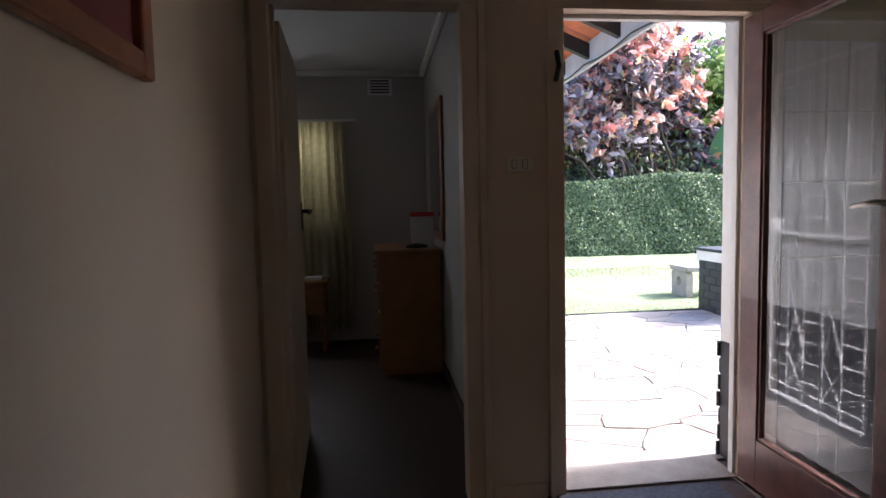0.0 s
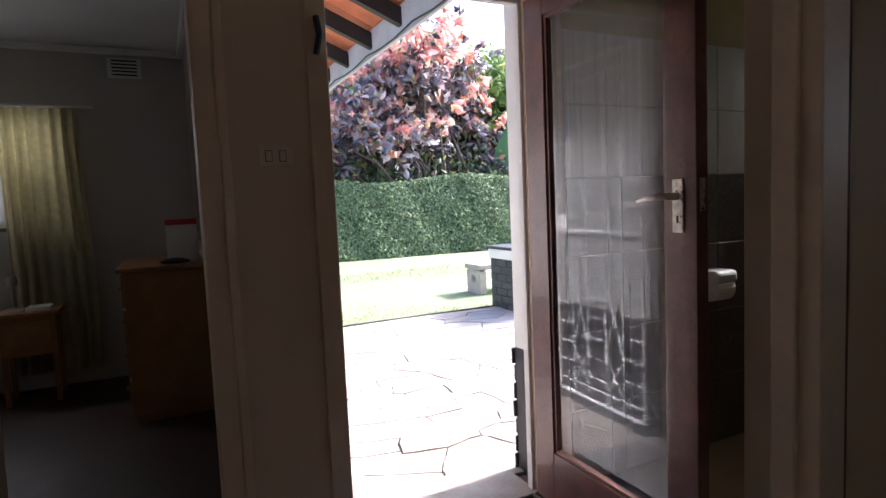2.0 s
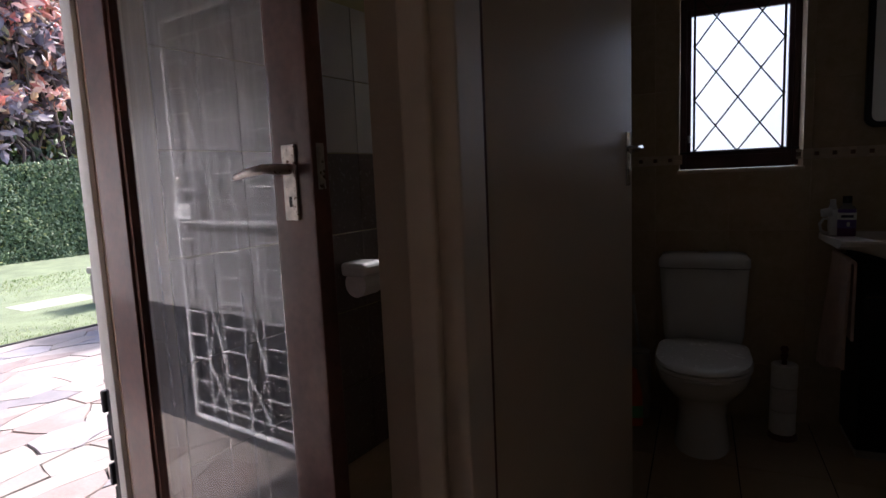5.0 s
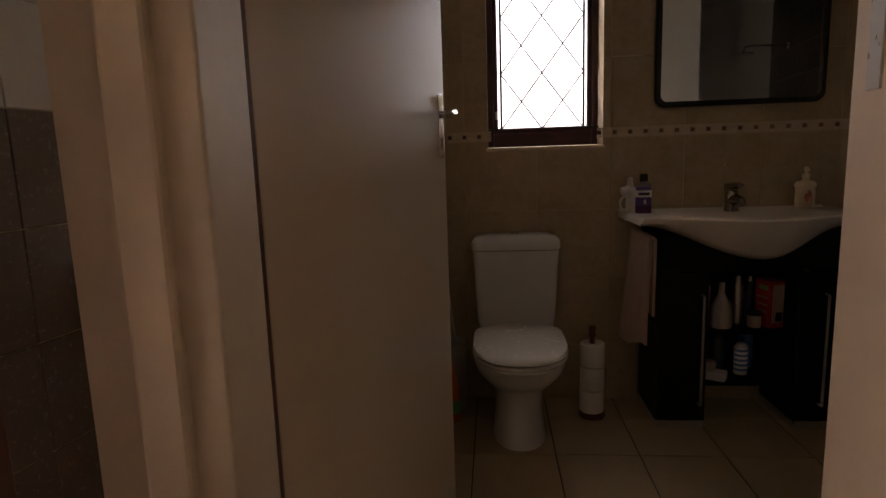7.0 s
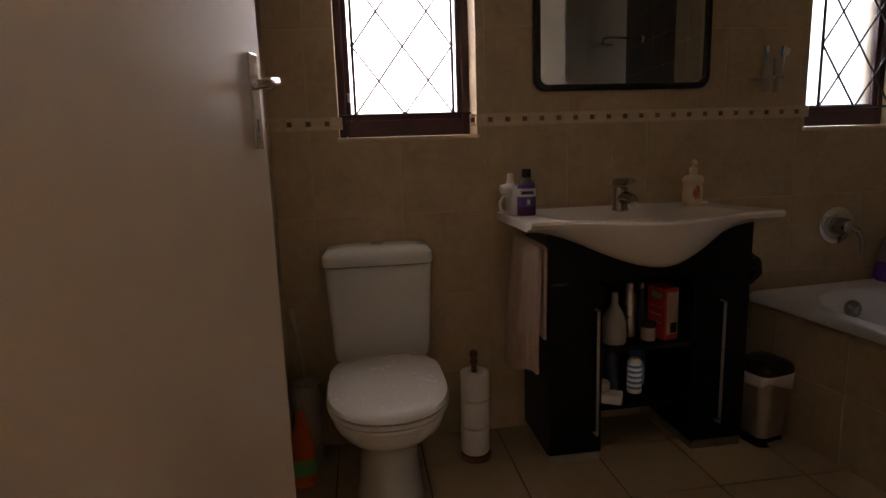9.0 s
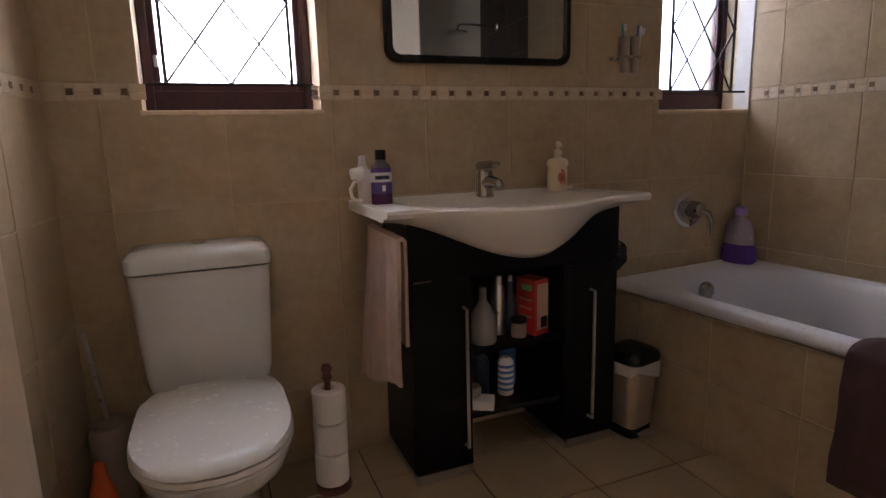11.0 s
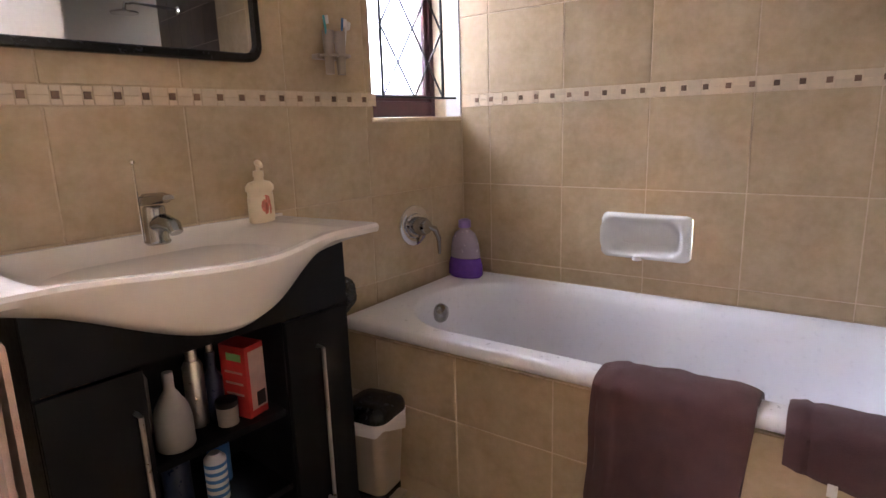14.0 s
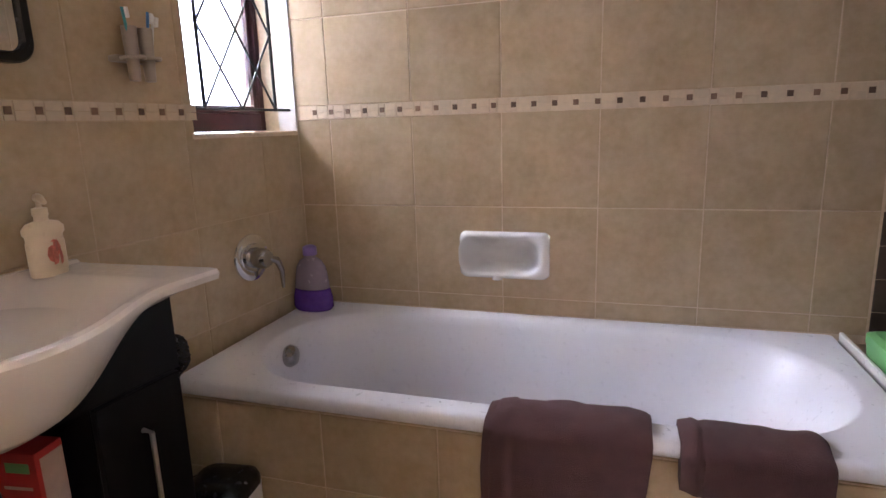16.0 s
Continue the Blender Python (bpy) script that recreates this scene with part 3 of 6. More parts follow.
# front door leaf: hinge at its local origin, +x to the free edge, +y faces the hall's west
FD = pose(5.247, 2.625, 0, 0, 0, -99.65)
fd = thing("door_front", FD, "open dark varnished wooden front door with one large glass pane", "door")
fd["kind"] = "structure"
LW = 0.86
part("stile", box(0.03, 0.155, -0.022, 0.022, 0.02, 2.01, 0.003), M_DARKWOOD, fd)
part("stile", box(0.748, LW, -0.022, 0.022, 0.02, 2.01, 0.003), M_DARKWOOD, fd)
part("rail", box(0.155, 0.748, -0.022, 0.022, 0.02, 0.235, 0.003), M_DARKWOOD, fd)
part("rail", box(0.155, 0.748, -0.022, 0.022, 1.92, 2.01, 0.003), M_DARKWOOD, fd)
for a in ((0.155, 0.168, 0.235, 1.92), (0.735, 0.748, 0.235, 1.92), (0.168, 0.735, 0.235, 0.248), (0.168, 0.735, 1.907, 1.92)):
    part("bead", box(a[0], a[1], -0.014, 0.014, a[2], a[3], 0.002), M_DARKWOOD, fd)
pane = part("pane", box(0.16, 0.743, -0.003, 0.003, 0.24, 1.915), M_GLASS, fd, "clear glass pane")
pane.visible_shadow = False
lever_handle(fd, 0.798, 1.232, -1, -1, 0.15, M_BRASSY)
part("lock_plate", box(LW - 0.002, LW + 0.001, -0.01, 0.01, 1.19, 1.28), M_BRASSY, fd, "worn lock face plate")
for zz in (0.25, 1.0, 1.75):
    part("hinge", lathe([(0.0, 0), (0.007, 0), (0.007, 0.1), (0.0, 0.1)], 10, at=(-0.004, 0.02, zz)), M_STEEL, fd)
net = solid("net_curtain", grid(lambda a, b: (0.145 + 0.615 * a, 0.034 + 0.006 * math.sin(a * 46 + math.sin(a * 13) * 2) * (0.6 + 0.4 * b), 0.26 + 1.66 * b), 120, 6), M_NET, FD, "sheer white net curtain gathered on the door glass", "curtain", smooth=True)

# bathroom door leaf
bd_rot = -12.7
BD = pose(5.352, 1.529, 0, 0, 0, bd_rot)
bd = thing("door_bath", BD, "open cream gloss painted flush bathroom door", "door")
bd["kind"] = "structure"
part("leaf", box(-0.016, 0.905, -0.02, 0.02, 0.012, 2.02, 0.003), M_DOORP, bd)
# dark strip stands in for the shade between leaf and jamb
part("gap_shade", box(-0.028, -0.0165, -0.0205, 0.02, 0.012, 2.02, 0.001), M_DARKWOOD, bd, "dark strip for the shade in the hinge gap")
lever_handle(bd, 0.852, 1.27, -1, -1, 0.178, M_CHROME, 0.105)
lever_handle(bd, 0.852, 1.27, 1, -1, 0.178, M_CHROME, 0.105)
for zz in (0.25, 1.7):
    part("hinge", lathe([(0.0, 0), (0.007, 0), (0.007, 0.1), (0.0, 0.1)], 10, at=(0.002, -0.022, zz)), M_STEEL, bd)

# bedroom door leaf, open into the bedroom
b2 = thing("door_bedroom", HALL @ pose(-1.728, 0.105, 0, 0, 0, 93), "open cream painted flush bedroom door", "door")
b2["kind"] = "structure"
part("leaf", box(0.0, 0.8, -0.02, 0.02, 0.012, 2.005, 0.003), M_TRIM, b2)
lever_handle(b2, 0.74, 1.24, -1, -1, 0.15, M_IRON)
part("latch_plate", box(0.799, 0.802, -0.01, 0.01, 1.15, 1.3), M_IRON, b2)


def barred_window(name, y0, y1, z0, z1, label, grille_x, diamonds, gy0, gy1, rz=1.25):
    w = thing(name, None, label, "window")
    w["kind"] = "structure"
    fw, sw_ = 0.028, 0.02
    for a in ((y0, y0 + fw, z0, z1), (y1 - fw, y1, z0, z1), (y0 + fw, y1 - fw, z0, z0 + 0.062), (y0 + fw, y1 - fw, z1 - 0.05, z1)):
        part("window_frame", box(7.29, 7.345, a[0], a[1], a[2], a[3], 0.004), M_WINWOOD, w)
    ya, yb, za, zb = y0 + fw, y1 - fw, z0 + 0.062, z1 - 0.05
    for a in ((ya, ya + sw_, za, zb), (yb - sw_, yb, za, zb), (ya + sw_, yb - sw_, za, za + 0.026), (ya + sw_, yb - sw_, zb - 0.03, zb)):
        part("sash", box(7.3, 7.335, a[0], a[1], a[2], a[3], 0.003), M_WINWOOD, w)
    p = part("pane", box(7.315, 7.319, ya + 0.015, yb - 0.015, za + 0.02, zb - 0.025), M_FROST, w, "bright glass pane")
    p.visible_shadow = False
    part("latch", tube([(7.29, y1 - 0.04, z0 + 0.16), (7.275, y1 - 0.042, z0 + 0.16), (7.27, y1 - 0.042, z0 + 0.13)], 0.007), M_STEEL, w)
    g = thing(name + "_grille", None, "thin black iron diamond burglar bars", "window grille")
    part("rail", tube([(grille_x, y0 - 0.012, rz), (grille_x, y1 + 0.012, rz)], 0.0045), M_IRON, g)
    for yy in (gy0, gy1):
        part("upright", tube([(grille_x, yy, rz), (grille_x, yy, z1)], 0.0055), M_IRON, g)
    step_y, rise = (gy1 - gy0) / diamonds, 0.25
    for k in range(-4, diamonds + 1):
        for sgn in (1, -1):
            ya = gy0 + k * step_y if sgn > 0 else gy1 - k * step_y
            # clip the diagonal to the grille's rectangle
            t0 = max(0.0, (gy0 - ya) / (sgn * step_y) if sgn > 0 else (ya - gy1) / step_y)
            t1 = min((z1 - rz) / rise, ((gy1 - ya) / step_y) if sgn > 0 else (ya - gy0) / step_y)
            if t1 > t0 + 0.02:
                pts = [(grille_x, ya + sgn * step_y * t0, rz + rise * t0), (grille_x, ya + sgn * step_y * t1, rz + rise * t1)]
                part("bar", tube(pts, 0.0038, 6), M_IRON, g)
    for i in range(diamonds * 2 + 1):
        for j in range(6):
            if (i + j) % 2 == 0:
                rk = 0.009 if i in (0, diamonds * 2) or j == 0 else 0.006
                part("knot", lathe([(0, -rk), (rk, 0), (0, rk)], 8, at=(grille_x, gy0 + i * step_y / 2, rz + 0.003 + j * rise / 2)), M_IRON, g)
    return w


barred_window("window_1", 0.684, 1.191, 1.19, 2.0, "dark red wooden bathroom window with bright glass", 7.27, 2, 0.752, 1.128, 1.27)
barred_window("window_2", -1.158, -0.668, 1.18, 2.0, "dark red wooden bathroom window over the bath", 7.18, 2, -1.078, -0.745, 1.25)

# bedroom window and curtain
bw = thing("window_3", HALL, "white framed bedroom window half behind a curtain", "window")
bw["kind"] = "structure"
for a in ((-3.3, -3.25, 1.19, 1.98), (-2.53, -2.48, 1.19, 1.98), (-1.8, -1.75, 1.19, 1.98), (-3.25, -2.53, 1.93, 1.98), (-2.48, -1.8, 1.93, 1.98), (-3.25, -2.53, 1.19, 1.23), (-2.48, -1.8, 1.19, 1.23)):
    part("window_frame", box(a[0], a[1], 3.2, 3.25, a[2], a[3], 0.003), M_WHITE, bw)
p = part("pane", box(-3.25, -1.8, 3.22, 3.224, 1.23, 1.93), M_GLASS, bw)
p.visible_shadow = False
part("window_sill", box(-3.33, -1.72, 3.1, 3.2, 1.165, 1.19, 0.004), M_DARKWOOD, bw, "dark window sill")


def fold(a, b):
    amp = 0.02 + 0.012 * math.sin(a * 9)
    return (-2.09 + 0.5 * a + 0.02 * math.sin(b * 5) * a, 3.05 + amp * math.sin(a * 42 + 0.6 * math.sin(b * 4)), 0.13 + 1.9 * b)


solid("curtain", grid(fold, 130, 16, 0.002), M_CURTAIN, HALL, "long pale yellow curtain drawn aside", "curtain", smooth=True)
solid("curtain_rail", tube([(-3.4, 3.06, 2.045), (-1.5, 3.06, 2.045)], 0.01), M_WHITE, HALL, "white curtain rail above the window", "curtain rail")

# ---------------------------------------------------------------- hall and bedroom things
pf = thing("picture", HALL @ pose(-1.815, 0, 0), "framed picture with maroon mount on the hall wall", "picture")
PY0, PY1, PZ0, PZ1 = -1.75, -1.06, 1.518, 2.1
for a in ((PY0, PY0 + 0.05, PZ0, PZ1), (PY1 - 0.05, PY1, PZ0, PZ1), (PY0 + 0.05, PY1 - 0.05, PZ0, PZ0 + 0.05), (PY0 + 0.05, PY1 - 0.05, PZ1 - 0.05, PZ1)):
    part("frame", box(0, 0.03, a[0], a[1], a[2], a[3], 0.007), M_PICFR, pf)
part("mount", box(0.004, 0.008, PY0 + 0.05, PY1 - 0.05, PZ0 + 0.05, PZ1 - 0.05), M_PICMAT, pf, "maroon mount")
part("canvas", box(0.009, 0.012, PY0 + 0.13, PY1 - 0.14, PZ0 + 0.14, PZ1 - 0.13), M_PIC, pf, "dark blue painted picture")

sw = thing("light_switch", HALL @ pose(-0.762, -0.001, 1.415), "ivory double light switch on the wall", "light switch")
part("plate", box(-0.055, 0.055, -0.009, 0, -0.032, 0.032, 0.003), M_SOCKET, sw)
for k in (-1, 1):
    part("rocker", box(k * 0.022 - 0.009, k * 0.022 + 0.009, -0.014, -0.009, -0.016, 0.016, 0.002), M_SOCKET, sw)
    part("gap", box(k * 0.022 - 0.011, k * 0.022 + 0.011, -0.0105, -0.0092, -0.018, 0.018), M_IRON, sw)
solid("door_mat", box(-0.62, 0.1, -0.62, -0.02, 0.0, 0.014, 0.004), M_MAT, HALL, "blue grey speckled door mat inside the front door", "mat")

ch = thing("chest_of_drawers", HALL, "honey pine chest of drawers against the bedroom wall", "chest of drawers")
part("body", box(-1.335, -0.88, 1.9, 2.75, 0.05, 0.91, 0.006), M_PINE, ch)
part("top", box(-1.37, -0.872, 1.87, 2.78, 0.911, 0.937, 0.006), M_PINE, ch)
part("plinth", box(-1.32, -0.88, 1.92, 2.73, 0.0, 0.05), M_PINE, ch)
for k in range(4):
    z0 = 0.07 + k * 0.21
    d = part("drawer", box(-1.352, -1.336, 1.93, 2.72, z0, z0 + 0.195, 0.005), M_PINE, ch)
    for yy in (2.12, 2.53):
        part("knob", lathe([(0, -0.03), (0.016, -0.026), (0.017, -0.016), (0.008, -0.008), (0.009, 0.0), (0, 0)], 12), M_PINE, d, m=pose(-1.353, yy, z0 + 0.1, 0, 90, 0), smooth=True)
solid("table_mirror", box(-0.885, -0.863, 1.72, 2.55, 1.0, 2.02, 0.008), M_PICFR, HALL, "tall brown framed mirror on the bedroom wall", "mirror")
solid("mirror_glass_panel", box(-0.889, -0.8855, 1.78, 2.49, 1.06, 1.96), M_MIRROR, HALL, "mirror glass in the brown frame", "mirror")
pc = thing("desk_calendar", HALL @ pose(-1.0, 2.05, 0.938, 0, 0, 8), "small standing calendar with a red top edge", "calendar")
part("card", box(-0.09, 0.09, -0.004, 0.004, 0, 0.26), M_PLASTW, pc)
part("header", box(-0.092, 0.092, -0.006, 0.006, 0.235, 0.27), M_RED, pc, "red header strip")
part("foot", box(-0.09, 0.09, 0.0045, 0.06, 0, 0.008), M_PLASTW, pc)
solid("hair_brush", lathe([(0, 0), (0.05, 0.008), (0.055, 0.02), (0.03, 0.035), (0, 0.04)], 16, sx=1.6), M_IRON, HALL @ pose(-1.05, 1.96, 0.937), "dark brush lying on the chest of drawers", "brush", smooth=True)
st = thing("side_table", HALL, "small pine bedside table under the window", "side table")
part("top", box(-2.16, -1.78, 2.72, 3.0, 0.6, 0.625, 0.005), M_PINE, st)
part("body", box(-2.13, -1.81, 2.74, 2.98, 0.33, 0.6), M_PINE, st)
part("drawer", box(-2.11, -1.83, 2.728, 2.74, 0.4, 0.57, 0.004), M_PINE, st)
for xx in (-2.13, -1.84):
    for yy in (2.74, 2.95):
        part("leg", box(xx, xx + 0.03, yy, yy + 0.03, 0, 0.33), M_PINE, st)
solid("book", box(-1.98, -1.84, 2.78, 2.93, 0.626, 0.65, 0.003), M_PLASTW, HALL, "pale book lying on the bedside table", "book")
lampb = thing("bedside_lamp", HALL @ pose(-2.06, 2.88, 0.626), "small grey bedside lamp with round head", "table lamp")
part("base", lathe([(0, 0), (0.05, 0), (0.05, 0.015), (0.008, 0.03), (0.006, 0.2), (0, 0.2)], 16), M_STEEL, lampb, smooth=True)
part("shade", lathe([(0, 0.25), (0.03, 0.24), (0.04, 0.2), (0.03, 0.17), (0, 0.165)], 16), M_STEEL, lampb, smooth=True)
bedt = thing("bed", HALL, "bed with a pale spread beside the window", "bed")
part("mattress", box(-4.0, -2.3, 1.3, 3.0, 0.3, 0.55, 0.05, 3), M_PLASTW, bedt)
part("base", box(-3.98, -2.32, 1.32, 2.98, 0.05, 0.3, 0.01), M_FLOORW, bedt)
vt = thing("wall_vent", HALL @ pose(-1.275, 3.138, 2.355), "white louvred wall vent near the ceiling", "vent")
part("frame", box(-0.115, 0.115, -0.012, 0, -0.075, 0.075, 0.003), M_WHITE, vt)
for k in range(5):
    part("slot", box(-0.085, 0.085, -0.0145, -0.0122, -0.055 + k * 0.026, -0.043 + k * 0.026), M_IRON, vt)

# small room seen past the front door leaf
ph = thing("toilet_roll_holder", HALL @ pose(1.2, -0.012, 0.815), "white toilet roll holder with a paper roll on the tiles", "toilet roll holder")
part("shell", box(-0.07, 0.07, -0.13, 0, 0.0, 0.06, 0.02, 3), M_CERAMIC, ph)
part("roll", tube([(-0.055, -0.07, -0.03), (0.055, -0.07, -0.03)], 0.055, 20), M_PAPER, ph)

# ---------------------------------------------------------------- outside
gt = thing("security_gate", HALL @ pose(-0.535, 0.257, 0, 0, 0, 90), "white steel security gate folded open against the wall", "gate")
GW, GZ0, GZ1 = 0.742, 0.065, 1.98


def gbar(name, a, b, r=0.0045):
    return part(name, tube([(a[0], 0, a[1]), (b[0], 0, b[1])], r, 6), M_GATE, gt)


for a, b in (((0, GZ0), (0, GZ1)), ((GW, GZ0), (GW, GZ1)), ((0, GZ0), (GW, GZ0)), ((0, GZ1), (GW, GZ1))):
    gbar("frame_bar", a, b, 0.011)
gbar("rail", (0, GZ0 + 0.07), (GW, GZ0 + 0.07))
gbar("rail", (0, 1.044), (GW, 1.044), 0.008)
gbar("rail", (0, GZ1 - 0.09), (GW, GZ1 - 0.09))
cols = [0, 0.21 * GW, 0.4 * GW, 0.61 * GW, 0.8 * GW, GW]
for c in cols[1:-1]:
    gbar("upright", (c, GZ0), (c, GZ1 - 0.09))
STEP = 0.118
for i, (a, b) in enumerate(((cols[0], cols[1]), (cols[2], cols[3]), (cols[4], cols[5]))):
    for k in range(1, 16 if i != 1 else 14):
        zz = GZ0 + 0.07 + (k - (0.45 if i == 1 else 0)) * STEP
        if abs(zz - 1.044) > 0.03 and zz < GZ1 - 0.1:
            gbar("bar", (a, zz), (b, zz))
for a, b in ((cols[1], cols[2]), (cols[3], cols[4])):
    mid, zb = (a + b) / 2, GZ0 + 0.07
    for left, right in ((a, b), (b, a)):
        gbar("diamond_bar", (left, zb), (mid, zb + 0.11))
        gbar("diamond_bar", (mid, zb + 0.11), (right, zb + 0.22))
        gbar("diamond_bar", (right, zb + 0.22), (mid, zb + 0.46))
    for k in range(4):
        z0 = zb + 0.26 + k * 0.38
        gbar("slant_bar", (a, z0), (b, min(z0 + 0.38, GZ1 - 0.1)))
part("lock_box", box(GW - 0.13, GW + 0.01, -0.02, 0.02, 1.055, 1.135, 0.004), M_GATE, gt, "white lock box")
part("lock_knob", lathe([(0, 0), (0.022, 0), (0.024, 0.012), (0.012, 0.02), (0, 0.022)], 14), M_STEEL, gt, "round steel lock knob", m=pose(GW - 0.06, -0.02, 1.24, 90, 0, 0), smooth=True)

rf = thing("eaves", HALL, "overhanging eaves with white fascia, black rafters and terracotta tiles", "roof")
FU = 0.42
part("fascia", box(FU, FU + 0.03, 0.24, 6.8, 2.36, 2.56, 0.004), M_FASCIA, rf, "white fascia board with shade in its grey")
part("gutter", box(FU + 0.031, FU + 0.1, 0.24, 6.8, 2.47, 2.55, 0.01), M_FASCIA, rf)
for k in range(11):
    y0 = 0.5 + k * 0.6
    bm = box(-0.62, FU, y0, y0 + 0.055, -0.06, 0.06)
    for v in bm.verts:
        v.co.z += 2.48 - 0.42 * (v.co.x - FU)
    part("rafter", bm, M_RAFTER, rf)
for k in range(26):
    y0 = 0.24 + k * 0.25

    def tilef(a, b, y0=y0):
        x = -0.62 + 1.14 * a
        return (x, y0 + 0.248 * b, 2.575 - 0.42 * (x - FU) + 0.022 * math.sin(math.pi * b))
    part("roof_tile", grid(tilef, 3, 6, 0.012), M_TERRA, rf)

part("cable", tube([(FU - 0.012, 0.6 + 0.3 * k, 2.39 - 0.03 * math.sin(k * 1.05) ** 2) for k in range(14)], 0.006, 6), M_IRON, rf, "thin dark cable", smooth=True)

# crazy paving: cut stones from scattered centres
pavement = structure("pavement", box(-0.585, 9, 0.235, 3.95, -0.15, -0.045), M_SOIL, HALL, "crazy paving of pale sandstone with dark joints")
rng = random.Random(4)
STONES = []


def clip(poly, px, py, nx, ny):
    out = []
    for (ax, ay), (bx, by) in zip(poly, poly[1:] + poly[:1]):
        da, db = (ax - px) * nx + (ay - py) * ny, (bx - px) * nx + (by - py) * ny
        if da <= 0:
            out.append((ax, ay))
        if da * db < 0:
            t = da / (da - db)
            out.append((ax + (bx - ax) * t, ay + (by - ay) * t))
    return out


def worn(poly):
    """Broken edges: each side is cut up and pushed about by a field that neighbours share."""
    out = []
    for (ax, ay), (bx, by) in zip(poly, poly[1:] + poly[:1]):
        n = max(1, round(math.hypot(bx - ax, by - ay) / 0.085))
        for k in range(n):
            x, y = ax + (bx - ax) * k / n, ay + (by - ay) * k / n
            v = noise.noise_vector(Vector((x * 7, y * 7, 3.1))) * 0.02 + noise.noise_vector(Vector((x * 19, y * 19, 8.7))) * 0.007
            out.append((x + v.x, y + v.y))
    return out


def stones(u0, u1, v0, v1, cell, flat=1.9):
    """Cut stones between scattered centres, longer across the walk than along it."""
    seeds = []
    v0, v1 = v0 * flat, v1 * flat
    nu, nv = int((u1 - u0) / cell), int((v1 - v0) / cell)
    for i in range(nu):
        for j in range(nv):
            if rng.random() < 0.86:
                seeds.append((u0 + (i + 0.5 + rng.uniform(-0.75, 0.75)) * (u1 - u0) / nu, v0 + (j + 0.5 + rng.uniform(-0.6, 0.6)) * (v1 - v0) / nv))
    for s in seeds:
        poly = [(u0, v0), (u1, v0), (u1, v1), (u0, v1)]
        for q in seeds:
            if q is s or abs(q[0] - s[0]) > 3 * cell or abs(q[1] - s[1]) > 3 * cell:
                continue
            dx, dy = q[0] - s[0], q[1] - s[1]
            ln = math.hypot(dx, dy)
            poly = clip(poly, (q[0] + s[0]) / 2 - dx / ln * 0.0048, (q[1] + s[1]) / 2 - dy / ln * 0.0048, dx / ln, dy / ln)
        if len(poly) > 2:
            STONES.append(((s[0], s[1] / flat), worn([(a, b / flat) for a, b in poly])))


stones(-0.58, 4.2, 0.27, 3.93, 0.31)
structure("lawn_edging", box(-8, 9, 3.935, 3.975, -0.12, -0.012, 0.006), M_SOIL, HALL, "dark earth edge between paving and lawn")
ground = structure("ground", box(-60, 60, -40, 80, -0.4, -0.152), M_LAWN, HALL, "grass ground to the horizon")
structure("lawn", grid(lambda a, b: (-8 + 26 * a, 3.976 + 9 * b, -0.04 + 0.02 * math.sin(a * 20) * math.sin(b * 9)), 40, 24, 0.05), M_LAWN, HALL, "mown green lawn")


def blades(name, n, u0, u1, v0, v1, z, hgt, material, label):
    r = np.random.RandomState(3)
    c = np.stack([r.uniform(u0, u1, n), v0 + (v1 - v0) * r.uniform(0, 1, n) ** 1.6, np.full(n, z)], 1)
    a = r.uniform(0, 6.28, n)
    h = r.uniform(0.5, 1.2, n) * hgt
    d = np.stack([np.cos(a), np.sin(a), np.zeros(n)], 1) * 0.006
    tip = c + np.stack([r.normal(0, 0.012, n), r.normal(0, 0.012, n), h], 1)
    verts = np.concatenate([np.stack([c - d, c + d, tip], 1).reshape(-1, 3)])
    me = bpy.data.meshes.new(name)
    me.from_pydata(verts.tolist(), [], np.arange(n * 3).reshape(-1, 3).tolist())
    me.materials.append(material)
    ob = new(name, me)
    ob.matrix_basis = HALL
    return tagged(ob, label, "grass", kind="stuff")


M_BLADE = leaf_mat("grass blades", [(0, (0.16, 0.22, 0.08)), (0.7, (0.26, 0.34, 0.14)), (1, (0.4, 0.4, 0.22))])
blades("grass", 26000, -0.5, 7.0, 3.98, 8.5, -0.05, 0.035, M_BLADE, "short green grass at the lawn's edge")


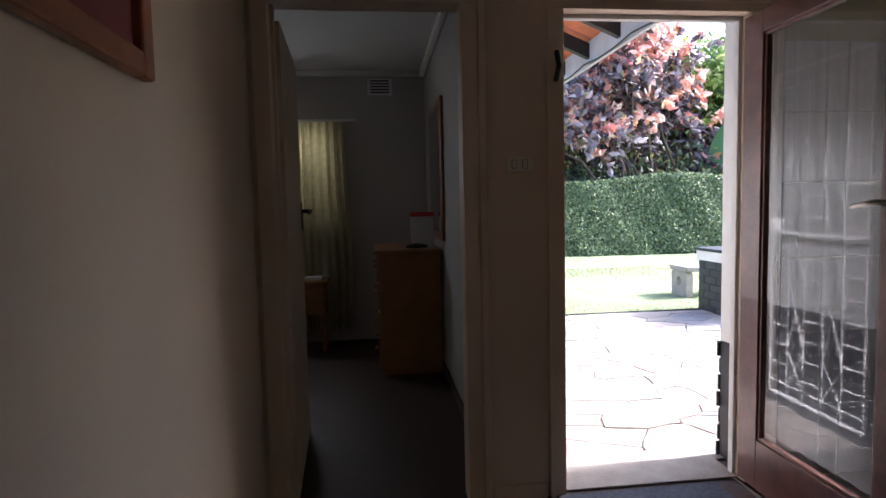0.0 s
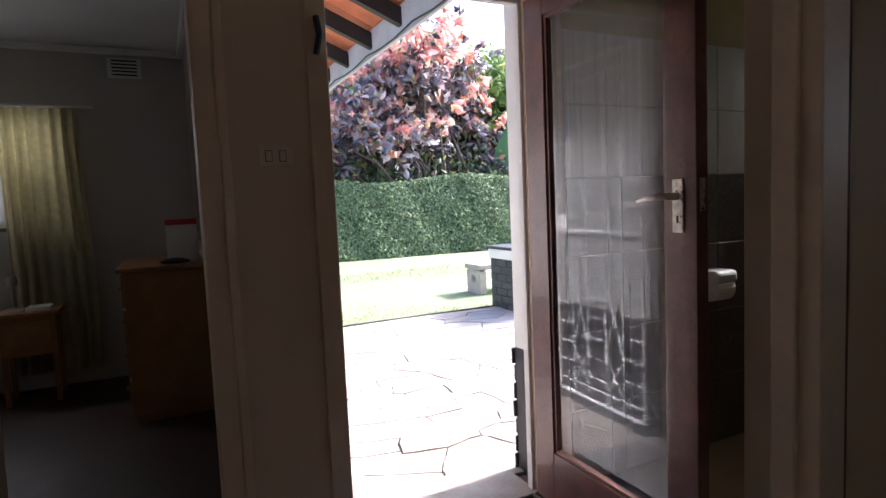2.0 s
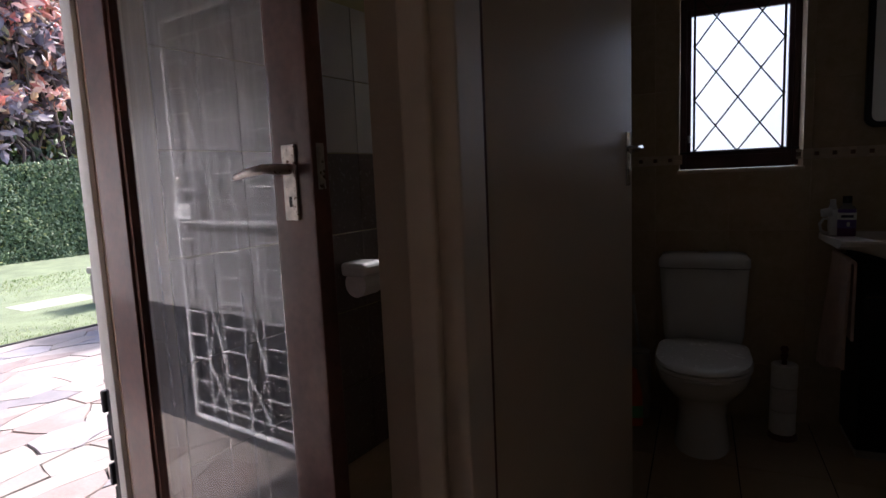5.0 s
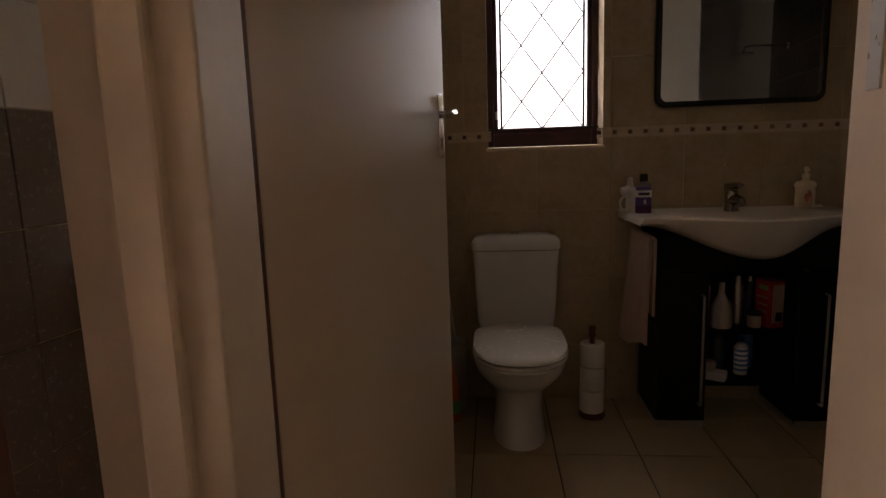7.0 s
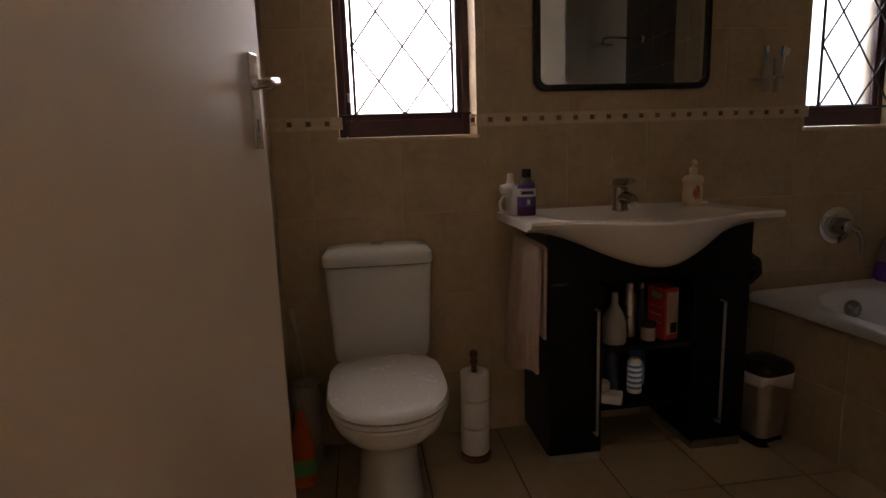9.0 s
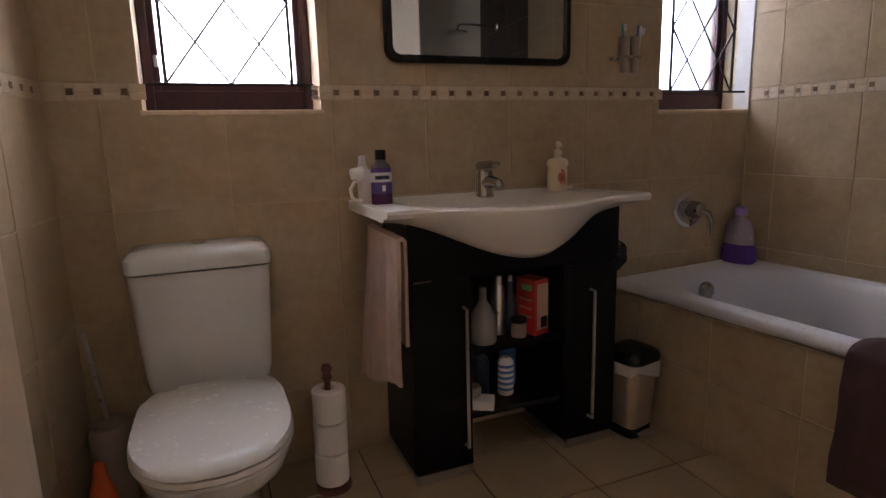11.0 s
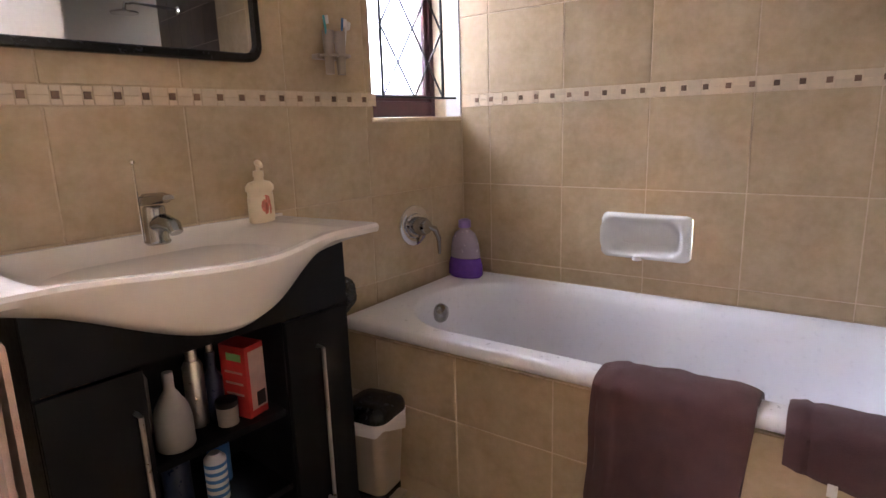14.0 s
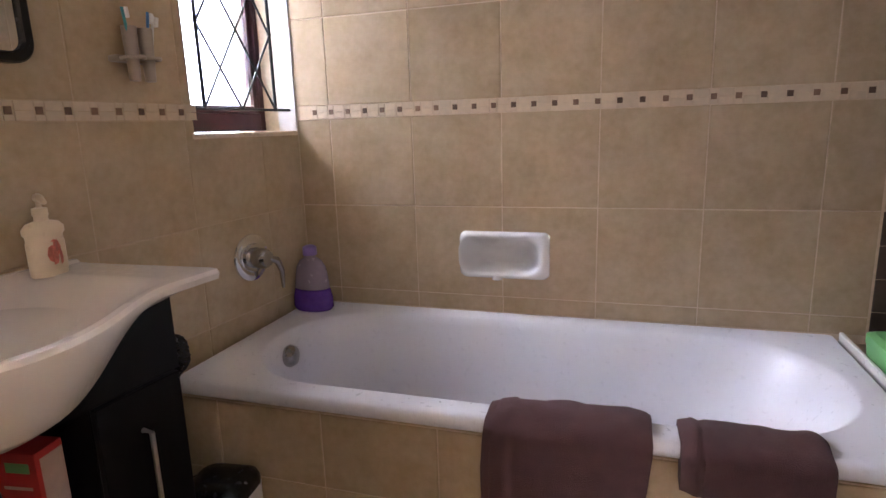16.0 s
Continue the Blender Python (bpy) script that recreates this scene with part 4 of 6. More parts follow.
def leaf_cloud(name, centres, facing, size, material, m, label, category, seed=1, droop=0.3, long=1.0):
    r = np.random.RandomState(seed)
    n = len(centres)
    nrm = facing + r.normal(0, 0.55, (n, 3))
    nrm /= np.linalg.norm(nrm, axis=1)[:, None]
    t = np.cross(nrm, r.normal(0, 1, (n, 3)))
    t[:, 2] -= droop
    t -= nrm * np.sum(t * nrm, 1)[:, None]
    t /= np.linalg.norm(t, axis=1)[:, None]
    s = np.cross(nrm, t)
    sz = (size * r.uniform(0.6, 1.35, n))[:, None]
    base = centres - t * sz * 0.5 * long
    tip = centres + t * sz * 0.5 * long - nrm * sz * 0.15
    l1, r1 = centres - t * sz * 0.12 + s * sz * 0.3 - nrm * sz * 0.1, centres - t * sz * 0.12 - s * sz * 0.3 - nrm * sz * 0.1
    l2, r2 = centres + t * sz * 0.22 * long + s * sz * 0.22 - nrm * sz * 0.1, centres + t * sz * 0.22 * long - s * sz * 0.22 - nrm * sz * 0.1
    mid = centres + nrm * sz * 0.02
    verts = np.stack([base, l1, l2, tip, r2, r1, mid], 1).reshape(-1, 3)
    k = (np.arange(n) * 7)[:, None]
    f = np.concatenate([k + np.array(q)[None] for q in ((0, 1, 6), (1, 2, 6), (2, 3, 6), (3, 4, 6), (4, 5, 6), (5, 0, 6))])
    me = bpy.data.meshes.new(name)
    me.from_pydata(verts.tolist(), [], f.tolist())
    me.materials.append(material)
    ob = new(name, me)
    if m is not None:
        ob.matrix_basis = m
    if label:
        tagged(ob, label, category, kind="stuff")
    return ob


# ivy covered bank along the back of the lawn
structure("bank", grid(lambda a, b: (-12 + 34 * a, 10.9 + 0.5 * b + 3.0 * max(0, b - 0.8), -0.2 + 1.95 * min(1, b * 1.25)), 30, 10, 0.2), M_BANK, HALL, "dark earth bank behind the ivy")
r = np.random.RandomState(7)
n = 60000
cu = r.uniform(-1.0, 13.0, n)
cv = r.uniform(0, 1, n)
bulge = 0.04 * np.sin(cu * 2.1) + 0.025 * np.sin(cu * 5.3 + cv * 7)
cent = np.stack([cu, 10.82 - bulge + 0.45 * cv + r.normal(0, 0.04, n), -0.1 + 1.95 * cv + 0.09 * np.sin(cu * 1.3)], 1)
leaf_cloud("ivy", cent, np.array([0, -0.9, 0.35]), 0.064, M_IVY, HALL, "dense dark green ivy covering the bank", "ivy", 11)

# copperleaf shrub: stems with big leaves in tufts
shrub = thing("shrub", HALL @ pose(5.6, 12.6, 1.55), "large copperleaf shrub with pink, orange and purple leaves", "shrub")
r = np.random.RandomState(5)
tufts = []
for k in range(72):
    a, rad = r.uniform(0, 6.28), 2.6 * math.sqrt(r.uniform(0, 1))
    bx, by = 1.5 * r.normal(0, 0.7), 0.5 * r.normal(0, 0.6)
    ex, ey = bx * 1.3 + rad * math.cos(a) * 1.05, by + rad * math.sin(a) * 0.45
    ez = (4.6 * (1 - 0.62 * (abs(ex + 0.1) / 3.4) ** 1.2)) * r.uniform(0.36, 1.0)
    p0, p3 = Vector((bx, by, -0.2)), Vector((ex, ey, ez))
    p1 = p0.lerp(p3, 0.35) + Vector((r.normal(0, 0.12), r.normal(0, 0.1), 0.25))
    p2 = p0.lerp(p3, 0.7) + Vector((r.normal(0, 0.12), r.normal(0, 0.1), 0.2))
    part("stem", tube([p0, p1, p2, p3], [0.04, 0.03, 0.018, 0.008], 6), M_TRUNK, shrub, smooth=True)
    tufts += [(p3, 1.0), (p2, 0.8), (p3.lerp(p2, 0.5) + Vector((r.normal(0, 0.25), r.normal(0, 0.2), r.normal(0, 0.15))), 0.9)]
cs = []
tips = []
for i, (p, k) in enumerate(tufts):
    young = i % 3 == 0 and r.uniform(0, 1) < 0.9
    for j in range(6):
        c = np.array(p) + r.normal(0, 1, 3) * np.array([0.3, 0.28, 0.24])
        for i2 in range(int(9 * k)):
            q = c + r.normal(0, 1, 3) * np.array([0.085, 0.08, 0.07])
            (tips if young and j < 5 else cs).append(q + (np.array([0, -0.14, 0.06]) if young else 0))
low = np.stack([r.uniform(-3.6, 3.6, 1500), r.normal(-0.2, 0.3, 1500), np.abs(r.normal(0, 0.5, 1500)) + 0.15], 1)
leaf_cloud("low_leaves", low, np.array([0, -0.8, 0.5]), 0.16, M_DARKLEAF, None, "", "", 29, 0.6, 1.3).parent = shrub
leaf_cloud("young_leaves", np.array(tips), np.array([-0.1, -0.8, 0.5]), 0.21, M_TIPS, None, "", "", 23, 1.0, 1.4).parent = shrub
leaf_cloud("leaves", np.array(cs), np.array([-0.15, -0.7, 0.55]), 0.2, M_COPPER, None, "", "", 21, 0.8, 1.35).parent = shrub

# fresh green trees behind
for k, (tu, tv, hh, ww) in enumerate(((8.6, 14.6, 5.4, 1.7), (9.6, 15.5, 7.2, 2.6), (3.0, 17.5, 7.5, 3.0), (14.0, 16.5, 8.0, 3.2), (6.6, 19.0, 8.6, 3.2))):
    tr = thing("tree", HALL @ pose(tu, tv, 0), "tall sunlit green tree behind the shrub", "tree", "garden trees")
    r = np.random.RandomState(40 + k)
    bm = tube([(0, 0, -0.2), (0.1, 0, hh * 0.3), (-0.05, 0.1, hh * 0.55), (0.1, 0, hh * 0.85)], [0.16, 0.13, 0.09, 0.03], 8)
    cs = []
    for j in range(26):
        a = r.uniform(0, 6.28)
        z0 = hh * r.uniform(0.25, 0.8)
        q = Vector((ww * math.cos(a) * r.uniform(0.35, 1), ww * math.sin(a) * r.uniform(0.35, 1), z0 + r.uniform(0.3, 1.2)))
        tube([(0.05, 0, z0), Vector((0, 0, z0)).lerp(q, 0.5) + Vector((0, 0, 0.15)), q], [0.05, 0.03, 0.01], 5, into=bm)
        for i in range(230):
            cs.append(np.array(q) + r.normal(0, 1, 3) * np.array([0.5, 0.5, 0.38]))
    part("trunk", bm, M_TRUNK, tr, smooth=True)
    leaf_cloud("crown", np.array(cs), np.array([0, -0.5, 0.7]), 0.25, M_FOLI, None, "", "", 60 + k, 0.4, 1.3).parent = tr
bp_ = thing("banana_plant", HALL @ pose(7.75, 12.3, 0.9), "tall blue-green banana plant beside the shrub", "plant")
part("stalk", tube([(0, 0, -1.0), (0.05, 0, 0.4), (0.0, 0.05, 1.3)], [0.09, 0.07, 0.04], 10), M_FOLI, bp_, smooth=True)
for k, (lean, rz_, hh) in enumerate(((0.35, 20, 2.6), (0.5, 140, 2.2), (0.6, 250, 2.0), (0.25, 320, 2.8), (0.75, 80, 1.8))):
    def leaf_fn(a, b, lean=lean, hh=hh):
        w = 0.26 * math.sin(math.pi * min(1, 0.06 + 0.94 * b)) ** 0.7
        out = lean * hh * b ** 1.6
        return (out - 0.08 * abs(a - 0.5) * b, (a - 0.5) * 2 * w, 0.6 + hh * (b - 0.28 * lean * b * b) + 0.1 * abs(a - 0.5) * 2 * w)
    part("leaf", grid(leaf_fn, 6, 14, 0.004), M_BANANA, bp_, m=pose(0, 0, 0, 0, 0, rz_), smooth=True)
nh = thing("neighbour_house", HALL @ pose(11.5, 24, 0), "far white weatherboard house behind the trees", "house")
part("wall", box(-9, 6, 0, 5, -0.2, 7.0), M_WHITE, nh)
for k in range(22):
    part("board", box(-9, 6, -0.04, -0.002, 2.6 + k * 0.2, 2.6 + k * 0.2 + 0.175), M_WHITE, nh)
bm = box(-9.5, 6.5, -0.6, 5.6, 7.001, 8.6)
for v in bm.verts:
    if v.co.z > 8:
        v.co.y = 2.5
part("roof", bm, M_TERRA, nh)

# black brick planter box and concrete bench
pb = thing("brick_planter", HALL @ pose(2.39, 3.2, -0.045), "black painted brick box with white band and dark top slab", "planter")
part("core", box(0.012, 1.2, 0.012, 0.8, 0, 0.6), M_SOIL, pb)
part("band", box(-0.02, 1.22, -0.02, 0.82, 0.6, 0.71, 0.006), M_WHITE, pb, "white painted band")
part("slab", box(-0.04, 1.24, -0.04, 0.84, 0.711, 0.745, 0.006), M_PLINTH, pb, "dark top slab")
for row in range(7):
    z0 = row * 0.085 + 0.004
    off = 0.115 if row % 2 else 0.0
    for k in range(-1, 4):
        a, b = max(0.0, k * 0.23 + off), min(0.8, k * 0.23 + off + 0.222)
        if b - a > 0.03:
            part("brick", box(0.0, 0.011, a, b, z0, z0 + 0.077, 0.003, 1), M_PLINTH, pb)
    for k in range(-1, 6):
        a, b = max(0.0, k * 0.23 + off), min(1.2, k * 0.23 + off + 0.222)
        if b - a > 0.03:
            part("brick", box(a, b, 0.0, 0.011, z0, z0 + 0.077, 0.003, 1), M_PLINTH, pb)
bn = thing("garden_bench", HALL @ pose(2.62, 4.75, -0.05), "weathered concrete garden bench with round holes in its ends", "bench")
part("seat", box(0.03, 1.4, -0.02, 0.42, 0.36, 0.43, 0.015), M_CONC, bn)
for xx in (0.05, 1.2):
    bm = bmesh.new()
    ring = [(0.2 + 0.06 * math.cos(2 * math.pi * k / 24), 0.22 + 0.06 * math.sin(2 * math.pi * k / 24)) for k in range(24)]
    outer = []
    for k in range(24):
        c, s = math.cos(2 * math.pi * k / 24), math.sin(2 * math.pi * k / 24)
        q = min(0.19 / max(abs(c), 1e-6), (0.14 if s > 0 else 0.22) / max(abs(s), 1e-6))
        outer.append((0.2 + q * c, 0.22 + q * s))
    loft([[(xx, a, b) for a, b in ring], [(xx, a, b) for a, b in outer], [(xx + 0.09, a, b) for a, b in outer], [(xx + 0.09, a, b) for a, b in ring], [(xx, a, b) for a, b in ring]], into=bm)
    part("support", bm, M_CONC, bn)
solid("stepping_slab", box(2.1, 2.9, 5.4, 5.9, -0.06, -0.02, 0.01), M_CONC, HALL, "grey slab lying in the lawn", "paving slab")

# ---------------------------------------------------------------- bathroom things
# bath
bath = thing("bathtub", TUB, "white enamel built-in bathtub with rolled rim", "bathtub")


def rrect(x0, x1, y0, y1, rad, z, n=10):
    pts = []
    for cx, cy, a0 in ((x1 - rad, y1 - rad, 0), (x0 + rad, y1 - rad, 90), (x0 + rad, y0 + rad, 180), (x1 - rad, y0 + rad, 270)):
        for k in range(n):
            a = radians(a0 + 90 * k / (n - 1))
            pts.append((cx + rad * math.cos(a), cy + rad * math.sin(a), z))
    return pts


rings = [rrect(-1.775, -0.003, 0.003, 0.745, 0.012, 0.482), rrect(-1.778, -0.002, 0.002, 0.755, 0.014, 0.49), rrect(-1.779, -0.002, 0.002, 0.757, 0.016, 0.503), rrect(-1.778, -0.002, 0.002, 0.753, 0.016, 0.517),
         rrect(-1.775, -0.004, 0.004, 0.745, 0.016, 0.523), rrect(-1.76, -0.02, 0.015, 0.73, 0.02, 0.522)]
inner = [(-1.725, -0.085, 0.06, 0.676, 0.295, 0.519), (-1.714, -0.092, 0.068, 0.668, 0.29, 0.512), (-1.695, -0.10, 0.08, 0.656, 0.28, 0.49), (-1.62, -0.115, 0.10, 0.635, 0.22, 0.38), (-1.54, -0.13, 0.115, 0.62, 0.2, 0.25), (-1.47, -0.15, 0.135, 0.6, 0.18, 0.17), (-1.38, -0.2, 0.18, 0.55, 0.15, 0.135)]
for a in inner:
    rings.append(rrect(a[0], a[1], a[2], a[3], a[4], a[5]))
part("shell", loft(rings, cap1=True), M_BATH, bath, smooth=True)
ov = part("overflow", lathe([(0, 0), (0.036, 0), (0.038, 0.008), (0.032, 0.022), (0.014, 0.03), (0, 0.03)], 20), M_DULLCH, bath, "dulled chrome overflow plate", m=pose(-0.11, 0.353, 0.44, 0, -84, 0), smooth=True)
apron = structure("bath_apron", box(-1.78, 0.0, 0.66, 0.73, 0, 0.47), M_GROUT, TUB, "beige tiled bath front")
structure("bath_ledge", box(-1.9, -1.785, 0.0, 0.74, 0.0, 0.5, 0.003), M_TILE, TUB, "tiled ledge at the foot of the bath")
for xa in (-1.8, -1.9):
    structure("ledge_trim", box(xa - 0.006, xa + 0.006, 0.004, 0.74, 0.5, 0.535, 0.004), M_PLASTW, TUB, "white plastic edge strip on the ledge")
gb = thing("green_box", TUB @ pose(-1.855, 0.24, 0.5), "bright green plastic soap box on the bath ledge", "soap box")
part("body", loft([rrect(-0.04, 0.04, -0.1, 0.1, 0.03, 0.0), rrect(-0.045, 0.045, -0.105, 0.105, 0.03, 0.06)], True, True), M_GREEN, gb, smooth=False)
part("lid", loft([rrect(-0.047, 0.047, -0.107, 0.107, 0.03, 0.061), rrect(-0.047, 0.047, -0.107, 0.107, 0.03, 0.085), rrect(-0.03, 0.03, -0.09, 0.09, 0.02, 0.093)], True, True), M_GREEN, gb)

sd = thing("soap_dish", TUB @ pose(-0.775, 0.002, 0.735), "white ceramic soap dish set in the tiles", "soap dish")


def dring(hw, hh, rad, y, dz=0.0):
    return [(p[0], y, p[1] + dz) for p in rrect(-hw, hw, -hh, hh, rad, 0, 8)]


DISH = [dring(0.158, 0.08, 0.016, 0), dring(0.16, 0.082, 0.02, 0.01), dring(0.156, 0.079, 0.024, 0.026), dring(0.15, 0.074, 0.03, 0.034), dring(0.143, 0.068, 0.05, 0.036), dring(0.137, 0.063, 0.05, 0.032), dring(0.128, 0.056, 0.05, 0.018, -0.002), dring(0.115, 0.044, 0.042, -0.012, -0.006), dring(0.09, 0.026, 0.025, -0.032, -0.01)]
part("dish", loft([[(x + (0.012 if k > 3 else 0) - 0.006 * (z / 0.08) ** 2 * (1 if x > 0 else -1) * (k < 4), y, z) for x, y, z in ring] for k, ring in enumerate(DISH)], False, True), M_CERAMIC, sd, smooth=True)
part("lip", lathe([(0, -0.012), (0.018, -0.004), (0.014, 0.01), (0, 0.014)], 12), M_CERAMIC, sd, m=pose(0.02, 0.03, -0.078), smooth=True)


def towel(label, seed, layers):
    """A folded towel over the rim; each layer is (x0, x1, drop outside, drop inside, lift, thickness, cut corner)."""
    t_ = thing("towel", TUB, label, "towel", "brown towels")
    for x0, x1, drop, inside, lift, thick, cut in layers:
        w, h = 0.061 + lift, 0.027 + lift
        arc = math.pi * math.sqrt((w * w + h * h) / 2)
        nx, ns = 44, 56

        def path(q, d):
            q *= d + arc + inside
            if q < d:
                return 0.707 + w, 0.5 - (d - q)
            if q < d + arc:
                th = math.pi * (q - d) / arc
                return 0.707 + w * math.cos(th), 0.5 + h * math.sin(th)
            return 0.707 - w - 0.12 * (q - d - arc), 0.5 - (q - d - arc)
        rings = []
        for k in range(nx + 1):
            a = k / nx
            d = drop * (1 - cut * max(0.0, (a - 0.45) / 0.55) ** 1.3)
            full = d + arc + inside
            round_ = max(0.05, 1 - abs(2 * a - 1) ** 7) ** 0.5
            outer, inner = [], []
            for m_ in range(ns + 1):
                q = m_ / ns
                (y0, z0), (ya, za), (yb, zb) = path(q, d), path(max(0, q - 0.03), d), path(min(1, q + 0.03), d)
                ln = math.hypot(yb - ya, zb - za)
                ny, nz = (zb - za) / ln, -(yb - ya) / ln
                low = max(0.0, 1 - q * full / d)
                top = math.exp(-((q * full - d - arc * 0.45) / (arc * 0.7)) ** 2)
                tip = min(1.0, q * full / 0.02 + 0.35, (1 - q) * full / 0.02 + 0.35)
                x = x0 + (x1 - x0) * a + low * (0.014 + 0.022 * (1 - a)) * (drop > 0.2)
                x += 0.006 * noise.noise(Vector((a * 1.2, q * full * 8, seed))) + 0.003 * noise.noise(Vector((a * 2, q * full * 30, seed + 8)))
                e = noise.noise(Vector((x * 11 + seed, q * full * 9, 1))) * 0.006 + noise.noise(Vector((x * 34, q * full * 30, seed))) * 0.0022
                e += top * (0.007 * noise.noise(Vector((x * 19, q * full * 24, seed + 5))) + 0.006 * noise.noise(Vector((x * 6, seed, 0))))
                e += 0.004 * math.exp(-((a - 0.9) / 0.03) ** 2) - 0.004 * math.exp(-((a - 0.84) / 0.02) ** 2)
                o = thick * round_ * tip + max(-0.004, e) * round_
                outer.append((x, y0 + ny * o, z0 + nz * o))
                inner.append((x, y0 + ny * 0.002, z0 + nz * 0.002))
            rings.append(outer + inner[::-1])
        part("fold", loft(rings, True, True), M_BROWN, t_, smooth=True)
    return t_


towel("long chocolate brown towel folded over the bath rim", 2, [(-1.21, -0.876, 0.38, 0.05, 0.001, 0.009, 0.0), (-1.238, -0.897, 0.36, 0.06, 0.009, 0.012, 0.0)])
short_towel = towel("short folded chocolate brown towel on the bath rim", 5, [(-1.55, -1.305, 0.07, 0.05, 0.001, 0.008, 0.2), (-1.568, -1.292, 0.1, 0.05, 0.006, 0.01, 0.3)])
part("label_tag", box(-1.392, -1.374, 0.778, 0.781, 0.388, 0.418, 0.001), M_PLASTW, short_towel, "small white sewn label")

bt = thing("foam_bottle", TUB @ pose(-0.07, 0.1, 0.523), "half-full lilac bubble bath bottle on the bath corner", "bottle")
part("base_liquid", lathe([(0, 0), (0.07, 0), (0.08, 0.012), (0.078, 0.05), (0.07, 0.078), (0.062, 0.08), (0, 0.08)], 28, sy=0.62), M_PURPLE, bt, "purple liquid", smooth=True)
part("body", lathe([(0.0625, 0.0805), (0.069, 0.083), (0.064, 0.13), (0.058, 0.16), (0.044, 0.185), (0.024, 0.198), (0.021, 0.206), (0, 0.207)], 28, sy=0.62), M_LILAC, bt, smooth=True)
part("cap", lathe([(0, 0.207), (0.026, 0.207), (0.025, 0.236), (0.014, 0.242), (0, 0.242)], 20), M_VIOLETCAP, bt, smooth=True)

mx = thing("shower_mixer", pose(7.153, -0.845, 0.765, 0, -90, 0), "chrome wall mixer with lever over the bath", "tap")
part("rose", lathe([(0, 0), (0.078, 0), (0.08, 0.004), (0.078, 0.009), (0.068, 0.012), (0.05, 0.012), (0.046, 0.022), (0, 0.026)], 36), M_CHROME, mx, smooth=True)
part("body", lathe([(0.036, 0.02), (0.034, 0.06), (0.026, 0.075), (0, 0.078)], 24), M_DULLCH, mx, smooth=True)
part("lever", tube([(0, -0.01, 0.065), (-0.015, -0.045, 0.072), (-0.055, -0.068, 0.07), (-0.12, -0.082, 0.06)], [0.013, 0.012, 0.01, 0.006], 12), M_DULLCH, mx, smooth=True)


# basin on its cabinet
vb = thing("washbasin", None, "ivory ceramic washbasin with a bowed front", "washbasin")
YC, HW = 0.1825, 0.4325


def front_x(t):
    a = abs(t)
    s = 0.5 + 0.5 * math.cos(math.pi * min(1, a / 0.72))
    return 6.705 - 0.118 * s ** 0.85


def under_z(t):
    a = abs(t)
    s = 0.5 + 0.5 * math.cos(math.pi * min(1, a / (0.95 if t < 0 else 0.82)))
    return 0.861 - 0.114 * s ** 0.9


NU = 48
bm = bmesh.new()
cols_ = []
for i in range(NU + 1):
    t = -1 + 2 * i / NU
    y = YC - HW * t
    fx, uz = front_x(t), under_z(t)
    bowl = max(0.0, 1 - (abs(t) / 0.74) ** 2.6)
    en = 0.018 * max(0.0, (abs(t) - 0.78) / 0.22) ** 0.8
    prof = [(7.155, 0.845 + en), (7.155, 0.895), (7.138, 0.895), (7.132, 0.888)]
    for q in range(1, 10):
        x = 7.085 + (fx + 0.022 - 7.085) * (q - 1) / 9 if q > 1 else 7.1
        prof.append((x, 0.887 + 0.0015 * q - 0.115 * bowl * math.sin(math.pi * q / 10) ** 0.7))
    prof += [(fx + 0.02, 0.902), (fx + 0.006, 0.901), (fx, 0.893), (fx + 0.004, 0.88), (fx + 0.02 + 0.1 * bowl * 0.4, uz + 0.02), (fx + 0.05 + 0.055 * bowl, uz - 0.006 * bowl + en * 0.35), (6.9, min(0.85, uz + 0.01) + en * 0.9), (7.0, 0.845 + en)]
    cols_.append([(x, y, z) for x, z in prof])
loft(cols_, True, True, into=bm)
part("bowl", bm, M_BASIN, vb, smooth=True)
part("waste", lathe([(0, 0), (0.022, 0), (0.02, 0.006), (0, 0.006)], 16), M_CHROME, vb, "chrome waste ring", m=pose(6.86, YC, 0.787))
tp = thing("basin_tap", pose(7.02, 0.176, 0.888), "chrome single lever basin tap", "tap")
part("body", lathe([(0, 0), (0.027, 0), (0.03, 0.005), (0.026, 0.01), (0.025, 0.085), (0.022, 0.09), (0, 0.09)], 24), M_DULLCH, tp, smooth=True)
part("spout", tube([(0, 0, 0.045), (-0.05, 0, 0.056), (-0.095, 0, 0.05), (-0.104, 0, 0.036)], [0.021, 0.02, 0.017, 0.015], 14), M_DULLCH, tp, smooth=True)
part("lever", loft([[(x_, yy_ * w_, zz_ * h_ + 0.105 + 0.1 * (0.02 - x_)) for yy_, zz_ in ((-1, -1), (-1, 0.4), (-0.6, 1), (0.6, 1), (1, 0.4), (1, -1))] for x_, w_, h_ in ((0.028, 0.018, 0.01), (0.02, 0.023, 0.014), (-0.03, 0.022, 0.013), (-0.06, 0.016, 0.008), (-0.085, 0.013, 0.005))], True, True), M_DULLCH, tp, smooth=True)
part("rod", tube([(0.03, 0.02, 0.0), (0.03, 0.022, 0.19)], 0.0025, 6), M_CHROME, tp, "thin pop-up rod")
part("rod_knob", lathe([(0, 0.186), (0.006, 0.19), (0.006, 0.197), (0, 0.2)], 10, at=(0.03, 0.022, 0)), M_CHROME, tp)

